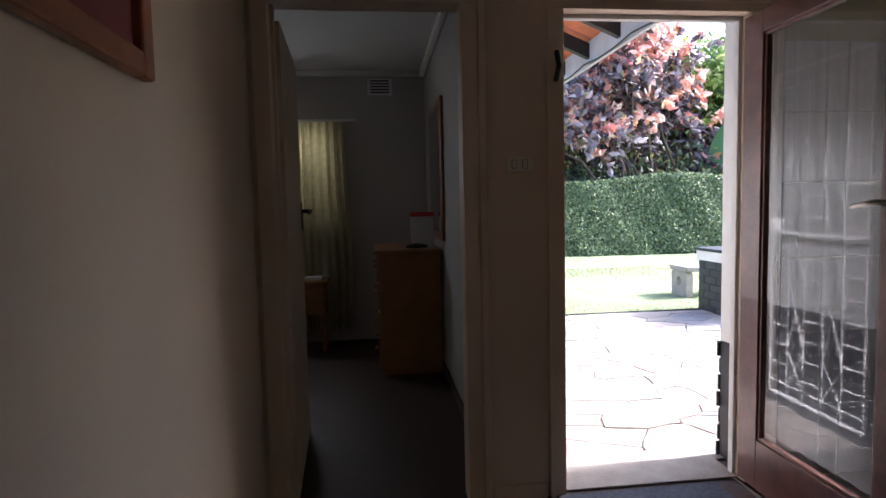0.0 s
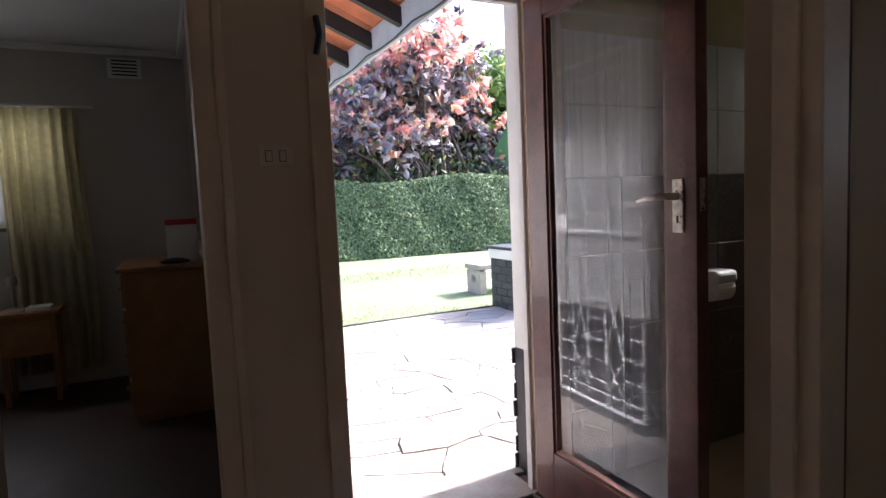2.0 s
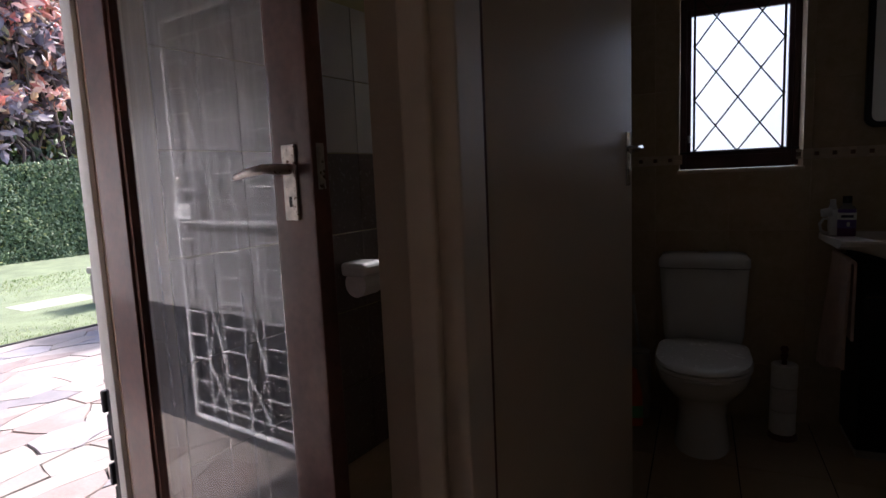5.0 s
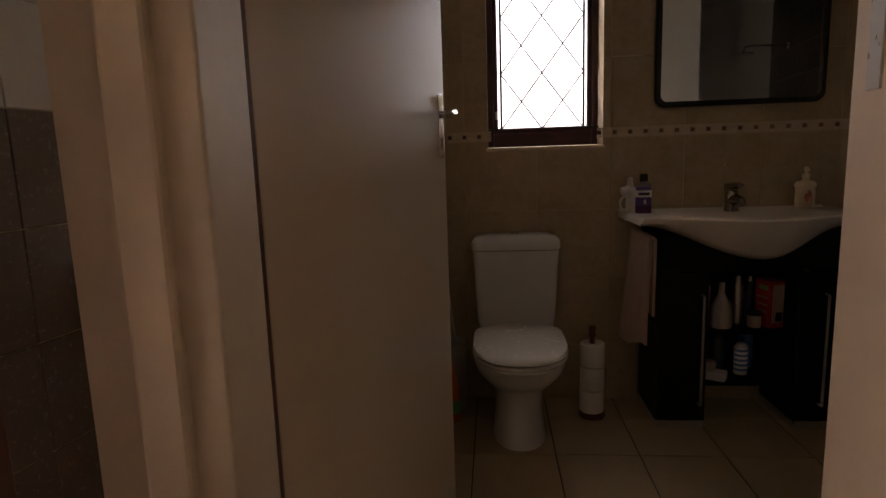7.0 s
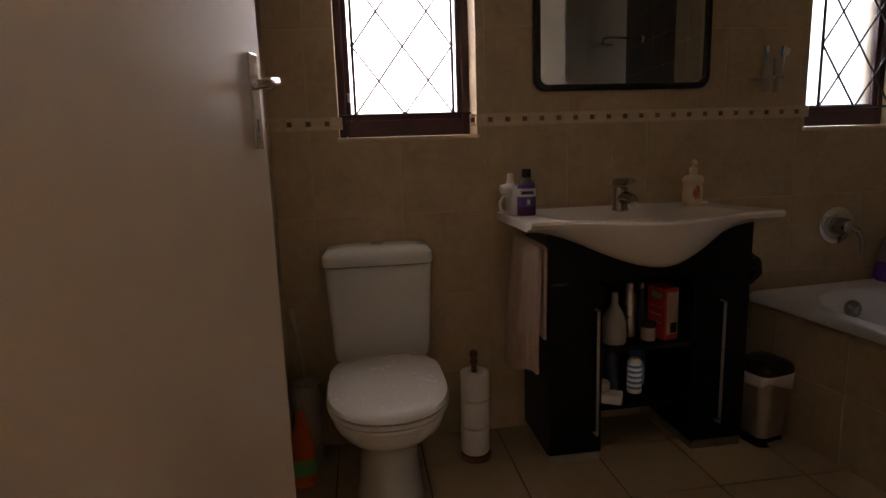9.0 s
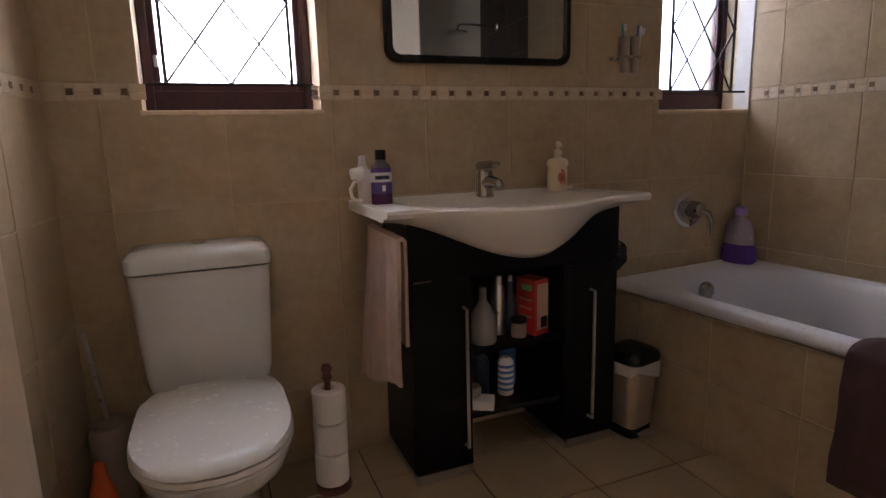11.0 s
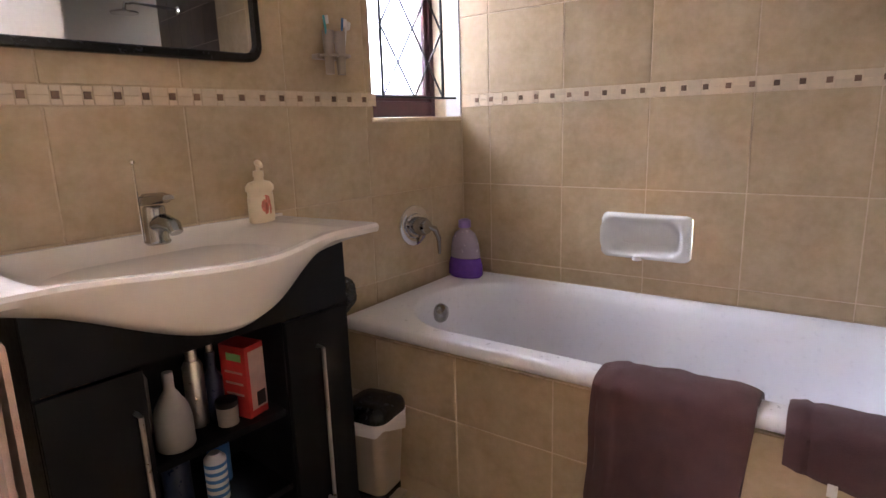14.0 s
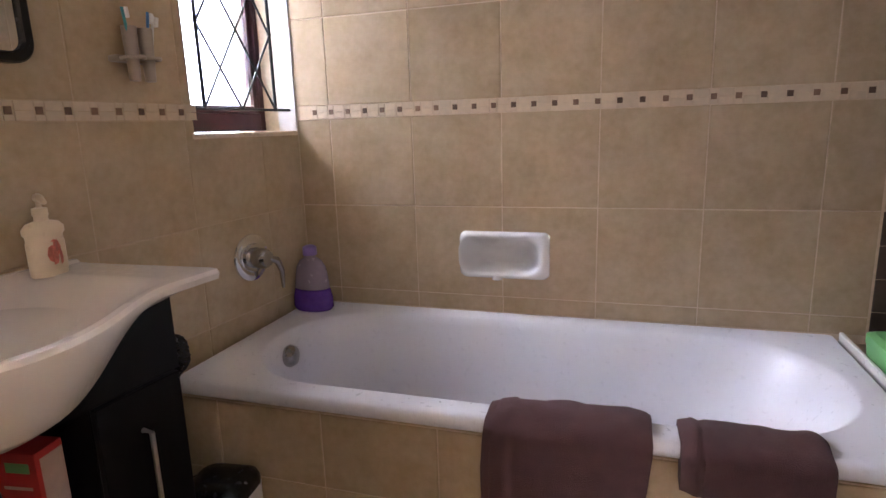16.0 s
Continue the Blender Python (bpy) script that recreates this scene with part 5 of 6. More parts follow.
cb = thing("basin_cabinet", None, "black-brown basin cabinet with two doors and open middle shelves", "cabinet")
CX0, CX1 = 6.845, 7.15
for y0, y1 in ((0.315, 0.512), (-0.24, -0.035)):
    part("side_panel", box(CX0 + 0.018, CX1, y0, y0 + 0.016, 0.03, 0.72 if y0 > 0 else 0.83, 0.001), M_BLACKW, cb)
    part("side_panel", box(CX0 + 0.018, CX1, y1 - 0.016, y1, 0.03, 0.83 if y0 > 0 else 0.72, 0.001), M_BLACKW, cb)
    part("bottom", box(CX0 + 0.018, CX1, y0 + 0.016, y1 - 0.016, 0.03, 0.046), M_BLACKW, cb)
    d = part("door", box(CX0, CX0 + 0.017, y0 + 0.001, y1 - 0.001, 0.035, 0.66, 0.002), M_BLACKW, cb)
    hy = 0.342 if y0 > 0 else -0.13
    part("handle", tube([(CX0, hy, 0.11), (CX0 - 0.025, hy, 0.11), (CX0 - 0.025, hy, 0.57), (CX0, hy, 0.57)], 0.0055, 8), M_STEEL, d, "slim steel bar handle")
    part("plinth", box(CX0 + 0.004, CX1 - 0.02, y0 + 0.004, y1 - 0.004, 0, 0.03), M_STEEL, cb, "pale plinth strip")
bm = bmesh.new()
n_ = 24
low, up_ = [], []
for i in range(n_ + 1):
    y = -0.24 + 0.752 * i / n_
    t = (YC - y) / HW
    zt = min(0.862, under_z(t) - 0.004)
    low.append(y)
    up_.append(zt)
loft([[(x, low[i], 0.668), (x, low[i], max(up_[i], 0.70))][::1] + [(x + 0.016, low[i], max(up_[i], 0.70)), (x + 0.016, low[i], 0.668)] for i in range(n_ + 1) for x in (CX0,)], True, True, into=bm)
part("front_panel", bm, M_BLACKW, cb)
part("shelf", box(CX0 + 0.03, CX1, -0.034, 0.314, 0.395, 0.413, 0.001), M_BLACKW, cb)
part("shelf", box(CX0 + 0.03, CX1, -0.034, 0.314, 0.175, 0.193, 0.001), M_BLACKW, cb)
part("back_panel", box(CX1 - 0.012, CX1, -0.034, 0.314, 0.175, 0.84), M_BLACKW, cb)


def bottle(name, m, prof, material, label, cap=None, capmat=None, lab=None, labmat=None, sx=1.0, sy=1.0, cat="bottle"):
    b = thing(name, m, label, cat)
    part("body", lathe(prof, 24, sx=sx, sy=sy), material, b, smooth=True)
    if cap:
        part("cap", lathe(cap, 20), capmat, b, smooth=True)
    if lab:
        part("label", lathe([(lab[0], lab[1]), (lab[0], lab[2])], 24, sx=sx, sy=sy), labmat, b, smooth=True)
    return b


# things on the basin
mw = thing("mouthwash_bottle", pose(6.99, 0.545, 0.892, 0, 0, -10) @ Matrix.Diagonal((0.9, 0.86, 0.97, 1)), "mouthwash bottle with black cap, violet and white label and plum liquid", "bottle")
part("liquid_base", lathe([(0, 0), (0.036, 0), (0.038, 0.004), (0.038, 0.034), (0, 0.034)], 24, sx=0.62), M_MOUTH, mw, "plum liquid", smooth=True)
part("label", lathe([(0.0382, 0.0342), (0.0382, 0.07)], 24, sx=0.62), M_LABELV, mw, "violet label", smooth=True)
part("label", lathe([(0.0382, 0.0702), (0.0382, 0.1)], 24, sx=0.62), M_PLASTW, mw, "white label band", smooth=True)
part("label", lathe([(0.0382, 0.1002), (0.036, 0.114)], 24, sx=0.62), M_LABELV, mw, "violet label top", smooth=True)
part("shoulder", lathe([(0.0358, 0.1142), (0.03, 0.124), (0.019, 0.132), (0.018, 0.14), (0, 0.14)], 24, sx=0.62), M_CLEARP, mw, smooth=True)
part("cap", lathe([(0, 0.14), (0.02, 0.14), (0.019, 0.17), (0, 0.171)], 20), M_PLASTB, mw, smooth=True)
part("print_bar", box(-0.0246, -0.0241, -0.026, 0.024, 0.079, 0.091), M_NAVY, mw, "dark print")
part("print_bar", box(-0.0246, -0.0241, -0.012, 0.0, 0.042, 0.06), M_PLASTW, mw, "pale print")
mg = thing("white_jug", pose(7.05, 0.565, 0.89), "small white plastic jug with handle behind the mouthwash", "jug")
part("body", lathe([(0, 0), (0.032, 0), (0.034, 0.006), (0.034, 0.08), (0.024, 0.1), (0.015, 0.105), (0, 0.106)], 24), M_PLASTW, mg, smooth=True)
part("handle", tube([(-0.01, 0.03, 0.07), (-0.01, 0.052, 0.07), (-0.01, 0.066, 0.048), (-0.01, 0.062, 0.022), (-0.01, 0.046, 0.01), (-0.01, 0.03, 0.012)], 0.0055, 8), M_PLASTW, mg, smooth=True)
part("knob", tube([(-0.01, 0.025, 0.098), (-0.012, 0.062, 0.094)], [0.02, 0.017], 14), M_PLASTW, mg, smooth=True)
bottle("toothpaste_tube", pose(7.1, 0.575, 0.889, 0, 0, 0), [(0, 0), (0.015, 0), (0.018, 0.03), (0.017, 0.11), (0.011, 0.13), (0.011, 0.148), (0, 0.15)], M_PLASTW, "white tube standing behind the jug", None, None, cat="tube")
sp = bottle("soap_pump", pose(7.075, -0.143, 0.888) @ Matrix.Scale(1.1, 4), [(0, 0), (0.033, 0), (0.036, 0.004), (0.033, 0.04), (0.035, 0.08), (0.039, 0.084), (0.039, 0.094), (0.03, 0.104), (0.014, 0.108), (0.013, 0.118), (0, 0.118)], M_CREAMPL, "cream pump bottle of hand soap with coral print", [(0, 0.118), (0.014, 0.118), (0.013, 0.132), (0.005, 0.134), (0.005, 0.15), (0, 0.15)], M_CREAMPL, (0.0361, 0.012, 0.068), M_CREAMPL, 0.62, 1.0, "soap dispenser")
part("spout", tube([(0, 0, 0.152), (-0.02, 0.008, 0.153), (-0.04, 0.014, 0.146)], [0.009, 0.007, 0.005], 8), M_CREAMPL, sp)
for k in range(5):
    part("print_petal", lathe([(0, 0), (0.017, 0.0004), (0, 0.0008)], 8, sy=0.6), M_LABELR, sp, "coral print", m=pose(-0.0232, -0.004 + 0.008 * math.cos(k * 1.9), 0.045 + 0.011 * math.sin(k * 1.9), 0, -90, 40 * k))

# pink hand towel on the cabinet's side


def pinkf(a, b):
    """One sheet over the rail: b runs up the outer side, over the top and down the inner side."""
    x = 6.728 + 0.315 * a
    drop, turn, back = 0.44, 0.05, 0.3
    d = b * (drop + turn + back)
    free = max(0.0, 1 - d / drop) if d < drop else 0.4 * max(0.0, (d - drop - turn) / back)
    ripple = (0.009 * math.sin(a * 11 + 0.8) + 0.005 * math.sin(a * 23 + 2)) * (0.35 + 0.65 * free)
    x += free * (0.012 * math.sin(b * 9) + 0.02 * (0.5 - a))
    if d < drop:
        return (x, 0.583 + 0.7 * ripple + 0.05 * a * free, 0.815 - (drop - d) * (0.95 + 0.15 * a) + 0.006 * math.sin(a * 8) * free)
    if d < drop + turn:
        q = math.pi * (d - drop) / turn
        return (x, 0.57 + 0.015 * math.cos(q) + ripple * 0.4, 0.815 + 0.013 * math.sin(q))
    return (x, 0.555 + 0.3 * ripple, 0.815 - (d - drop - turn))


solid("hand_towel", grid(pinkf, 46, 60, 0.01), M_PINK, None, "pale pink hand towel hanging beside the basin cabinet", "towel", smooth=True)
solid("towel_rail", tube([(6.74, 0.57, 0.808), (6.9, 0.57, 0.808), (7.04, 0.57, 0.808), (7.075, 0.56, 0.808), (7.08, 0.512, 0.808)], 0.0055, 10), M_CHROME, None, "thin chrome towel rail on the cabinet", "towel rail", smooth=True)

# things on the shelves
bottle("lotion_bottle", pose(6.93, 0.235, 0.414), [(0, 0), (0.041, 0), (0.045, 0.006), (0.044, 0.07), (0.038, 0.1), (0.022, 0.13), (0.013, 0.145), (0.012, 0.168), (0, 0.168)], M_LOTION, "off-white lotion bottle on the shelf", [(0, 0.168), (0.013, 0.168), (0.012, 0.188), (0, 0.19)], M_LOTION, (0.0434, 0.04, 0.06), M_TRANSL)
bottle("spray_can", pose(6.985, 0.15, 0.414), [(0, 0), (0.024, 0), (0.025, 0.004), (0.025, 0.16), (0.018, 0.175), (0, 0.175)], M_STEEL, "slim silver spray can on the shelf", [(0, 0.175), (0.015, 0.175), (0.014, 0.205), (0, 0.207)], M_STEEL)
bottle("spray_bottle", pose(7.06, 0.27, 0.414), [(0, 0), (0.035, 0), (0.036, 0.14), (0.02, 0.17), (0.015, 0.2), (0, 0.2)], M_TRANSL, "cloudy plastic bottle at the back of the shelf")
bottle("dark_bottle", pose(6.99, 0.1, 0.414), [(0, 0), (0.024, 0), (0.025, 0.11), (0.012, 0.13), (0.012, 0.18), (0, 0.18)], M_NAVY, "dark tall bottle on the shelf", [(0, 0.181), (0.008, 0.181), (0.008, 0.2), (0, 0.2)], M_STEEL)
bottle("jar", pose(6.93, 0.1, 0.414), [(0, 0), (0.026, 0), (0.027, 0.05), (0, 0.05)], M_TRANSL, "small brown jar on the shelf", [(0, 0.05), (0.028, 0.05), (0.028, 0.065), (0, 0.066)], M_IRON, cat="jar")
rc = thing("red_carton", pose(6.95, 0.035, 0.414, 0, 0, 14), "red carton with a pale side panel and barcode", "carton")
part("box", box(-0.045, 0.045, -0.032, 0.032, 0, 0.195, 0.001), M_RED, rc)
part("panel", box(-0.0462, -0.0452, -0.03, 0.022, 0.02, 0.18), M_PINK, rc, "pale side panel")
part("barcode", box(-0.0475, -0.0464, -0.024, 0.005, 0.026, 0.065), M_IRON, rc, "dark barcode block")
for k in range(3):
    part("print_bar", box(-0.03, 0.03, 0.0322, 0.0332, 0.06 + k * 0.03, 0.066 + k * 0.03), M_PINK, rc, "pale print")
part("leaf_print", box(-0.03, 0.02, 0.0322, 0.0332, 0.155, 0.175), M_GREEN, rc, "green print")
bc = bottle("blue_bottle", pose(6.97, 0.13, 0.194), [(0, 0), (0.026, 0), (0.028, 0.005), (0.028, 0.12), (0.015, 0.135), (0, 0.135)], M_PLASTW, "white and blue bottle on the lower shelf", None, None)
for k in range(5):
    part("blue_band", lathe([(0.0286, 0.018 + k * 0.021), (0.0286, 0.028 + k * 0.021)], 20), M_BLUE, bc, "blue band")
bottle("blue_bottle", pose(7.05, 0.08, 0.194), [(0, 0), (0.03, 0), (0.03, 0.15), (0.015, 0.17), (0, 0.17)], M_BLUE, "deep blue bottle at the back of the lower shelf")
bottle("navy_bottle", pose(7.02, 0.21, 0.194), [(0, 0), (0.035, 0), (0.035, 0.12), (0.015, 0.15), (0, 0.15)], M_NAVY, "navy bottle on the lower shelf")
solid("soap_packet", box(-0.05, 0.05, -0.03, 0.03, 0, 0.035, 0.004), M_PLASTW, pose(6.91, 0.262, 0.194, 0, 0, 60), "white soap packet on the lower shelf", "packet")
solid("tin", lathe([(0, 0), (0.03, 0), (0.032, 0.02), (0.028, 0.03), (0, 0.032)], 18), M_TRANSL, pose(6.94, 0.275, 0.23), "small round tin on the packet", "tin", smooth=True)
solid("bath_sponge", grid(lambda a, b: (0.05 * math.sin(b * math.pi) * math.cos(a * 6.2832) * (1 + 0.18 * math.sin(a * 40 + b * 22)), 0.05 * math.sin(b * math.pi) * math.sin(a * 6.2832) * (1 + 0.18 * math.sin(a * 37 + b * 27)), 0.06 * math.cos(b * math.pi) * (1 + 0.1 * math.sin(a * 31))), 48, 20), M_PLASTB, pose(6.95, -0.295, 0.655), "black net sponge hanging on the cabinet's side", "sponge")

# mirror
mi = thing("wall_mirror", None, "rounded mirror with black frame above the basin", "mirror")
MY0, MY1, MZ0, MZ1 = -0.228, 0.47, 1.333, 2.06


def mring(o, x, rad):
    return [(x, p[0], p[1]) for p in rrect(MY0 + o, MY1 - o, MZ0 + o, MZ1 - o, rad, 0, 8)]


part("frame", loft([mring(0, 7.152, 0.045), mring(0, 7.13, 0.045), mring(0.004, 7.124, 0.042), mring(0.02, 7.124, 0.03), mring(0.024, 7.13, 0.028), mring(0.024, 7.15, 0.028)]), M_PLASTB, mi, smooth=False)
bm = bmesh.new()
bm.faces.new([bm.verts.new(p) for p in mring(0.023, 7.136, 0.028)])
part("glass", bm, M_MIRROR, mi)

# tooth brush holder
th = thing("toothbrush_holder", pose(7.153, -0.472, 1.365), "wall ring with two clouded tumblers", "toothbrush holder")
part("ring", tube([(-0.05 + 0.034 * math.cos(k * math.pi / 10), -0.022 + 0.022 * math.sin(k * math.pi / 10), 0.0) for k in range(20)], 0.005, 6, closed=True), M_TRANSL, th)
part("ring", tube([(-0.05 + 0.034 * math.cos(k * math.pi / 10), 0.024 + 0.022 * math.sin(k * math.pi / 10), 0.0) for k in range(20)], 0.005, 6, closed=True), M_TRANSL, th)
part("bracket", box(-0.032, 0, -0.062, 0.055, -0.008, 0.008, 0.004), M_TRANSL, th)
for yy in (-0.022, 0.024):
    part("tumbler", lathe([(0, -0.055), (0.019, -0.055), (0.027, 0.075), (0.024, 0.075), (0.017, -0.051), (0, -0.051)], 20, at=(-0.05, yy, 0), sx=0.68, sy=0.68), M_TRANSL, th, "clouded plastic tumbler", smooth=True)
for k, (yy, tilt, mt, lb) in enumerate(((0.018, -9, M_TEAL, "teal toothbrush"), (-0.014, 9, M_BLUE, "blue toothbrush"), (-0.02, 16, M_PLASTW, "white and blue toothbrush"))):
    tb = thing("toothbrush", pose(7.103, -0.472 + yy, 1.318, tilt, 4 * k - 4, 0), lb + " standing in the tumbler", "toothbrush", "toothbrushes")
    part("handle", tube([(0, 0, 0), (0, 0, 0.1), (0, 0.002, 0.165)], [0.005, 0.004, 0.0035], 8), mt, tb)
    part("bristles", box(-0.006, 0.006, -0.012, -0.002, 0.14, 0.165, 0.002), M_PLASTW, tb)

# toilet
to = thing("toilet", pose(7.155, 1.08, 0), "white ceramic close-coupled toilet with closed lid", "toilet")


def oval(xb, xf, hw, z, p=2.3, n=36):
    pts = []
    for k in range(n):
        a = 2 * math.pi * k / n
        c, s = math.cos(a), math.sin(a)
        cx = (xb + xf) / 2
        pts.append((cx + (xb - xf) / 2 * math.copysign(abs(c) ** (2 / (p + (3.5 if c > 0 else 0))), c), hw * math.copysign(abs(s) ** (2 / p), s), z))
    return pts


part("pedestal", loft([oval(-0.1, -0.52, 0.115, 0.0), oval(-0.1, -0.51, 0.11, 0.03), oval(-0.1, -0.47, 0.1, 0.14), oval(-0.1, -0.5, 0.115, 0.22), oval(-0.1, -0.6, 0.155, 0.28), oval(-0.1, -0.68, 0.18, 0.34), oval(-0.1, -0.705, 0.186, 0.385), oval(-0.1, -0.7, 0.183, 0.395)], True, True), M_CERAMIC, to, smooth=True)
part("seat", loft([oval(-0.225, -0.71, 0.182, 0.397), oval(-0.222, -0.716, 0.185, 0.403), oval(-0.225, -0.71, 0.182, 0.412)], True, True), M_SEAT, to, smooth=True)
part("lid", loft([oval(-0.225, -0.71, 0.181, 0.416), oval(-0.222, -0.716, 0.184, 0.421), oval(-0.226, -0.708, 0.18, 0.432), oval(-0.26, -0.66, 0.15, 0.44), oval(-0.34, -0.58, 0.08, 0.443)], True, True), M_SEAT, to, smooth=True)
part("hinge", box(-0.235, -0.195, -0.09, 0.09, 0.398, 0.425, 0.006), M_SEAT, to)
part("cistern", loft([rrect(-0.165, -0.004, -0.165, 0.165, 0.03, 0.4), rrect(-0.172, -0.004, -0.172, 0.172, 0.03, 0.44), rrect(-0.185, -0.004, -0.187, 0.187, 0.03, 0.742)], True, True), M_CERAMIC, to, smooth=True)
part("cistern_lid", loft([rrect(-0.188, -0.003, -0.19, 0.19, 0.03, 0.747), rrect(-0.192, -0.003, -0.193, 0.193, 0.032, 0.755), rrect(-0.19, -0.003, -0.191, 0.191, 0.032, 0.785), rrect(-0.17, -0.012, -0.175, 0.175, 0.03, 0.803), rrect(-0.12, -0.05, -0.12, 0.12, 0.02, 0.808)], True, True), M_CERAMIC, to, smooth=True)
part("flush_button", lathe([(0, 0), (0.024, 0), (0.024, 0.006), (0.02, 0.009), (0, 0.008)], 20), M_CHROME, to, "chrome flush button", m=pose(-0.095, 0.0, 0.807), smooth=True)

rs = thing("paper_roll_stand", pose(6.965, 0.755, 0), "turned wooden stand holding three toilet rolls", "toilet roll stand")
part("base", lathe([(0, 0), (0.058, 0), (0.06, 0.008), (0.055, 0.02), (0.04, 0.024), (0, 0.024)], 28), M_REDWOOD, rs, smooth=True)
part("pole", lathe([(0.01, 0.024), (0.01, 0.36), (0.016, 0.37), (0.011, 0.385), (0.017, 0.4), (0.012, 0.412), (0, 0.415)], 16), M_REDWOOD, rs, smooth=True)
for k in range(3):
    z0 = 0.025 + k * 0.104
    part("paper_roll", lathe([(0.02, 0.001), (0.048, 0.0), (0.052, 0.004), (0.052, 0.098), (0.048, 0.102), (0.02, 0.102), (0.02, 0.001)], 28, at=(0.002 * (k - 1), 0.002 * (1 - k), z0)), M_PAPER, rs, smooth=False)

bu = thing("toilet_brush", pose(7.02, 1.36, 0), "toilet brush in a dark holder beside the toilet", "toilet brush")
part("pot", lathe([(0, 0), (0.05, 0), (0.053, 0.3), (0.047, 0.32), (0.042, 0.32), (0.04, 0.02), (0, 0.02)], 20), M_TRANSL, bu, "clouded grey pot", smooth=True)
part("collar", lathe([(0.0, 0.318), (0.046, 0.321), (0.05, 0.33), (0.03, 0.34), (0, 0.345)], 20), M_STEEL, bu, smooth=True)
part("rod", tube([(0, 0, 0.34), (0.0, 0.03, 0.6)], 0.008, 8), M_STEEL, bu, smooth=True)
bottle("cleaner_bottle", pose(6.9, 1.375, 0), [(0, 0), (0.04, 0), (0.042, 0.005), (0.04, 0.15), (0.03, 0.2), (0.02, 0.23), (0.014, 0.27), (0, 0.28)], M_ORANGE, "orange toilet cleaner bottle on the floor", None, None, (0.0425, 0.04, 0.1), M_GREEN, 0.6, 1.0)

bi = thing("pedal_bin", pose(6.865, -0.332, 0, 0, 0, 12), "small champagne steel pedal bin with black lid and white liner", "bin")


def bin_ring(h, z, rad=0.5):
    h *= 0.9
    return rrect(-h, h, -h, h, h * rad, z * 0.96, 9)


part("foot", loft([bin_ring(0.066, 0.0), bin_ring(0.068, 0.004), bin_ring(0.068, 0.03), bin_ring(0.064, 0.036)], True, True), M_PLASTB, bi, smooth=True)
part("body", loft([bin_ring(0.064, 0.037), bin_ring(0.066, 0.04), bin_ring(0.084, 0.285)], True, True), M_CREAMST, bi, smooth=True)
bm = loft([bin_ring(0.087, 0.252), bin_ring(0.09, 0.266), bin_ring(0.092, 0.282), bin_ring(0.093, 0.297), bin_ring(0.08, 0.3)])
for v in bm.verts:
    a_ = math.atan2(v.co.y, v.co.x)
    if v.co.z < 0.258:
        v.co.z += 0.012 * math.sin(3 * a_ + 0.6) + 0.008 * math.sin(8 * a_)
    q_ = 1 + max(-0.01, 0.035 * math.sin(9 * a_) + 0.025 * math.sin(14 * a_ + 1)) * (0.303 - v.co.z) / 0.07
    v.co.x, v.co.y = v.co.x * q_, v.co.y * q_
part("liner", bm, M_BINLINER, bi, "white liner folded over the rim", smooth=True)
part("lid", loft([bin_ring(0.091, 0.298), bin_ring(0.092, 0.315), bin_ring(0.086, 0.33), bin_ring(0.066, 0.342), bin_ring(0.03, 0.347)], True, True), M_PLASTB, bi, "black lid", smooth=True)
part("hinge_block", box(0.055, 0.09, -0.03, 0.03, 0.275, 0.312, 0.006), M_PLASTB, bi)
part("pedal", box(-0.092, -0.06, -0.03, 0.03, 0.012, 0.022, 0.003), M_CREAMST, bi, "steel pedal")

# shower seen in the mirror
sh = thing("wall_shower", TUB @ pose(-2.93, 0.0, 2.03), "chrome shower arm with a flat round head", "shower")
part("arm", tube([(0, 0.0, 0.0), (0, 0.3, 0.02), (0, 0.36, 0.01), (0, 0.37, -0.03)], 0.011, 10), M_CHROME, sh, smooth=True)
part("flange", lathe([(0, 0), (0.03, 0), (0.025, 0.01), (0, 0.01)], 16), M_CHROME, sh, m=pose(0, 0, 0, -90, 0, 0))
part("head", lathe([(0, 0), (0.012, 0), (0.09, -0.02), (0.09, -0.03), (0, -0.032)], 28, at=(0, 0.37, -0.03)), M_CHROME, sh, smooth=True)

# ---------------------------------------------------------------- tiles and other pieces, last
_tile_cache = {}


def tile_mesh(w, h, d, material, bev=0.0018):
    key = (round(w, 3), round(h, 3), d, material.name)
    if key not in _tile_cache:
        me = bpy.data.meshes.new("tile")
        bm_ = bmesh.new()
        b = bev
        v = [bm_.verts.new(p) for p in ((0, 0, 0), (w, 0, 0), (w, 0, h), (0, 0, h), (0, d - b, 0), (w, d - b, 0), (w, d - b, h), (0, d - b, h), (b, d, b), (w - b, d, b), (w - b, d, h - b), (b, d, h - b))]
        for f in ((0, 1, 5, 4), (1, 2, 6, 5), (2, 3, 7, 6), (3, 0, 4, 7), (4, 5, 9, 8), (5, 6, 10, 9), (6, 7, 11, 10), (7, 4, 8, 11), (8, 9, 10, 11)):
            bm_.faces.new([v[i] for i in f])
        bmesh.ops.recalc_face_normals(bm_, faces=bm_.faces)
        bm_.to_mesh(me)
        bm_.free()
        me.materials.append(material)
        _tile_cache[key] = me
    return _tile_cache[key]


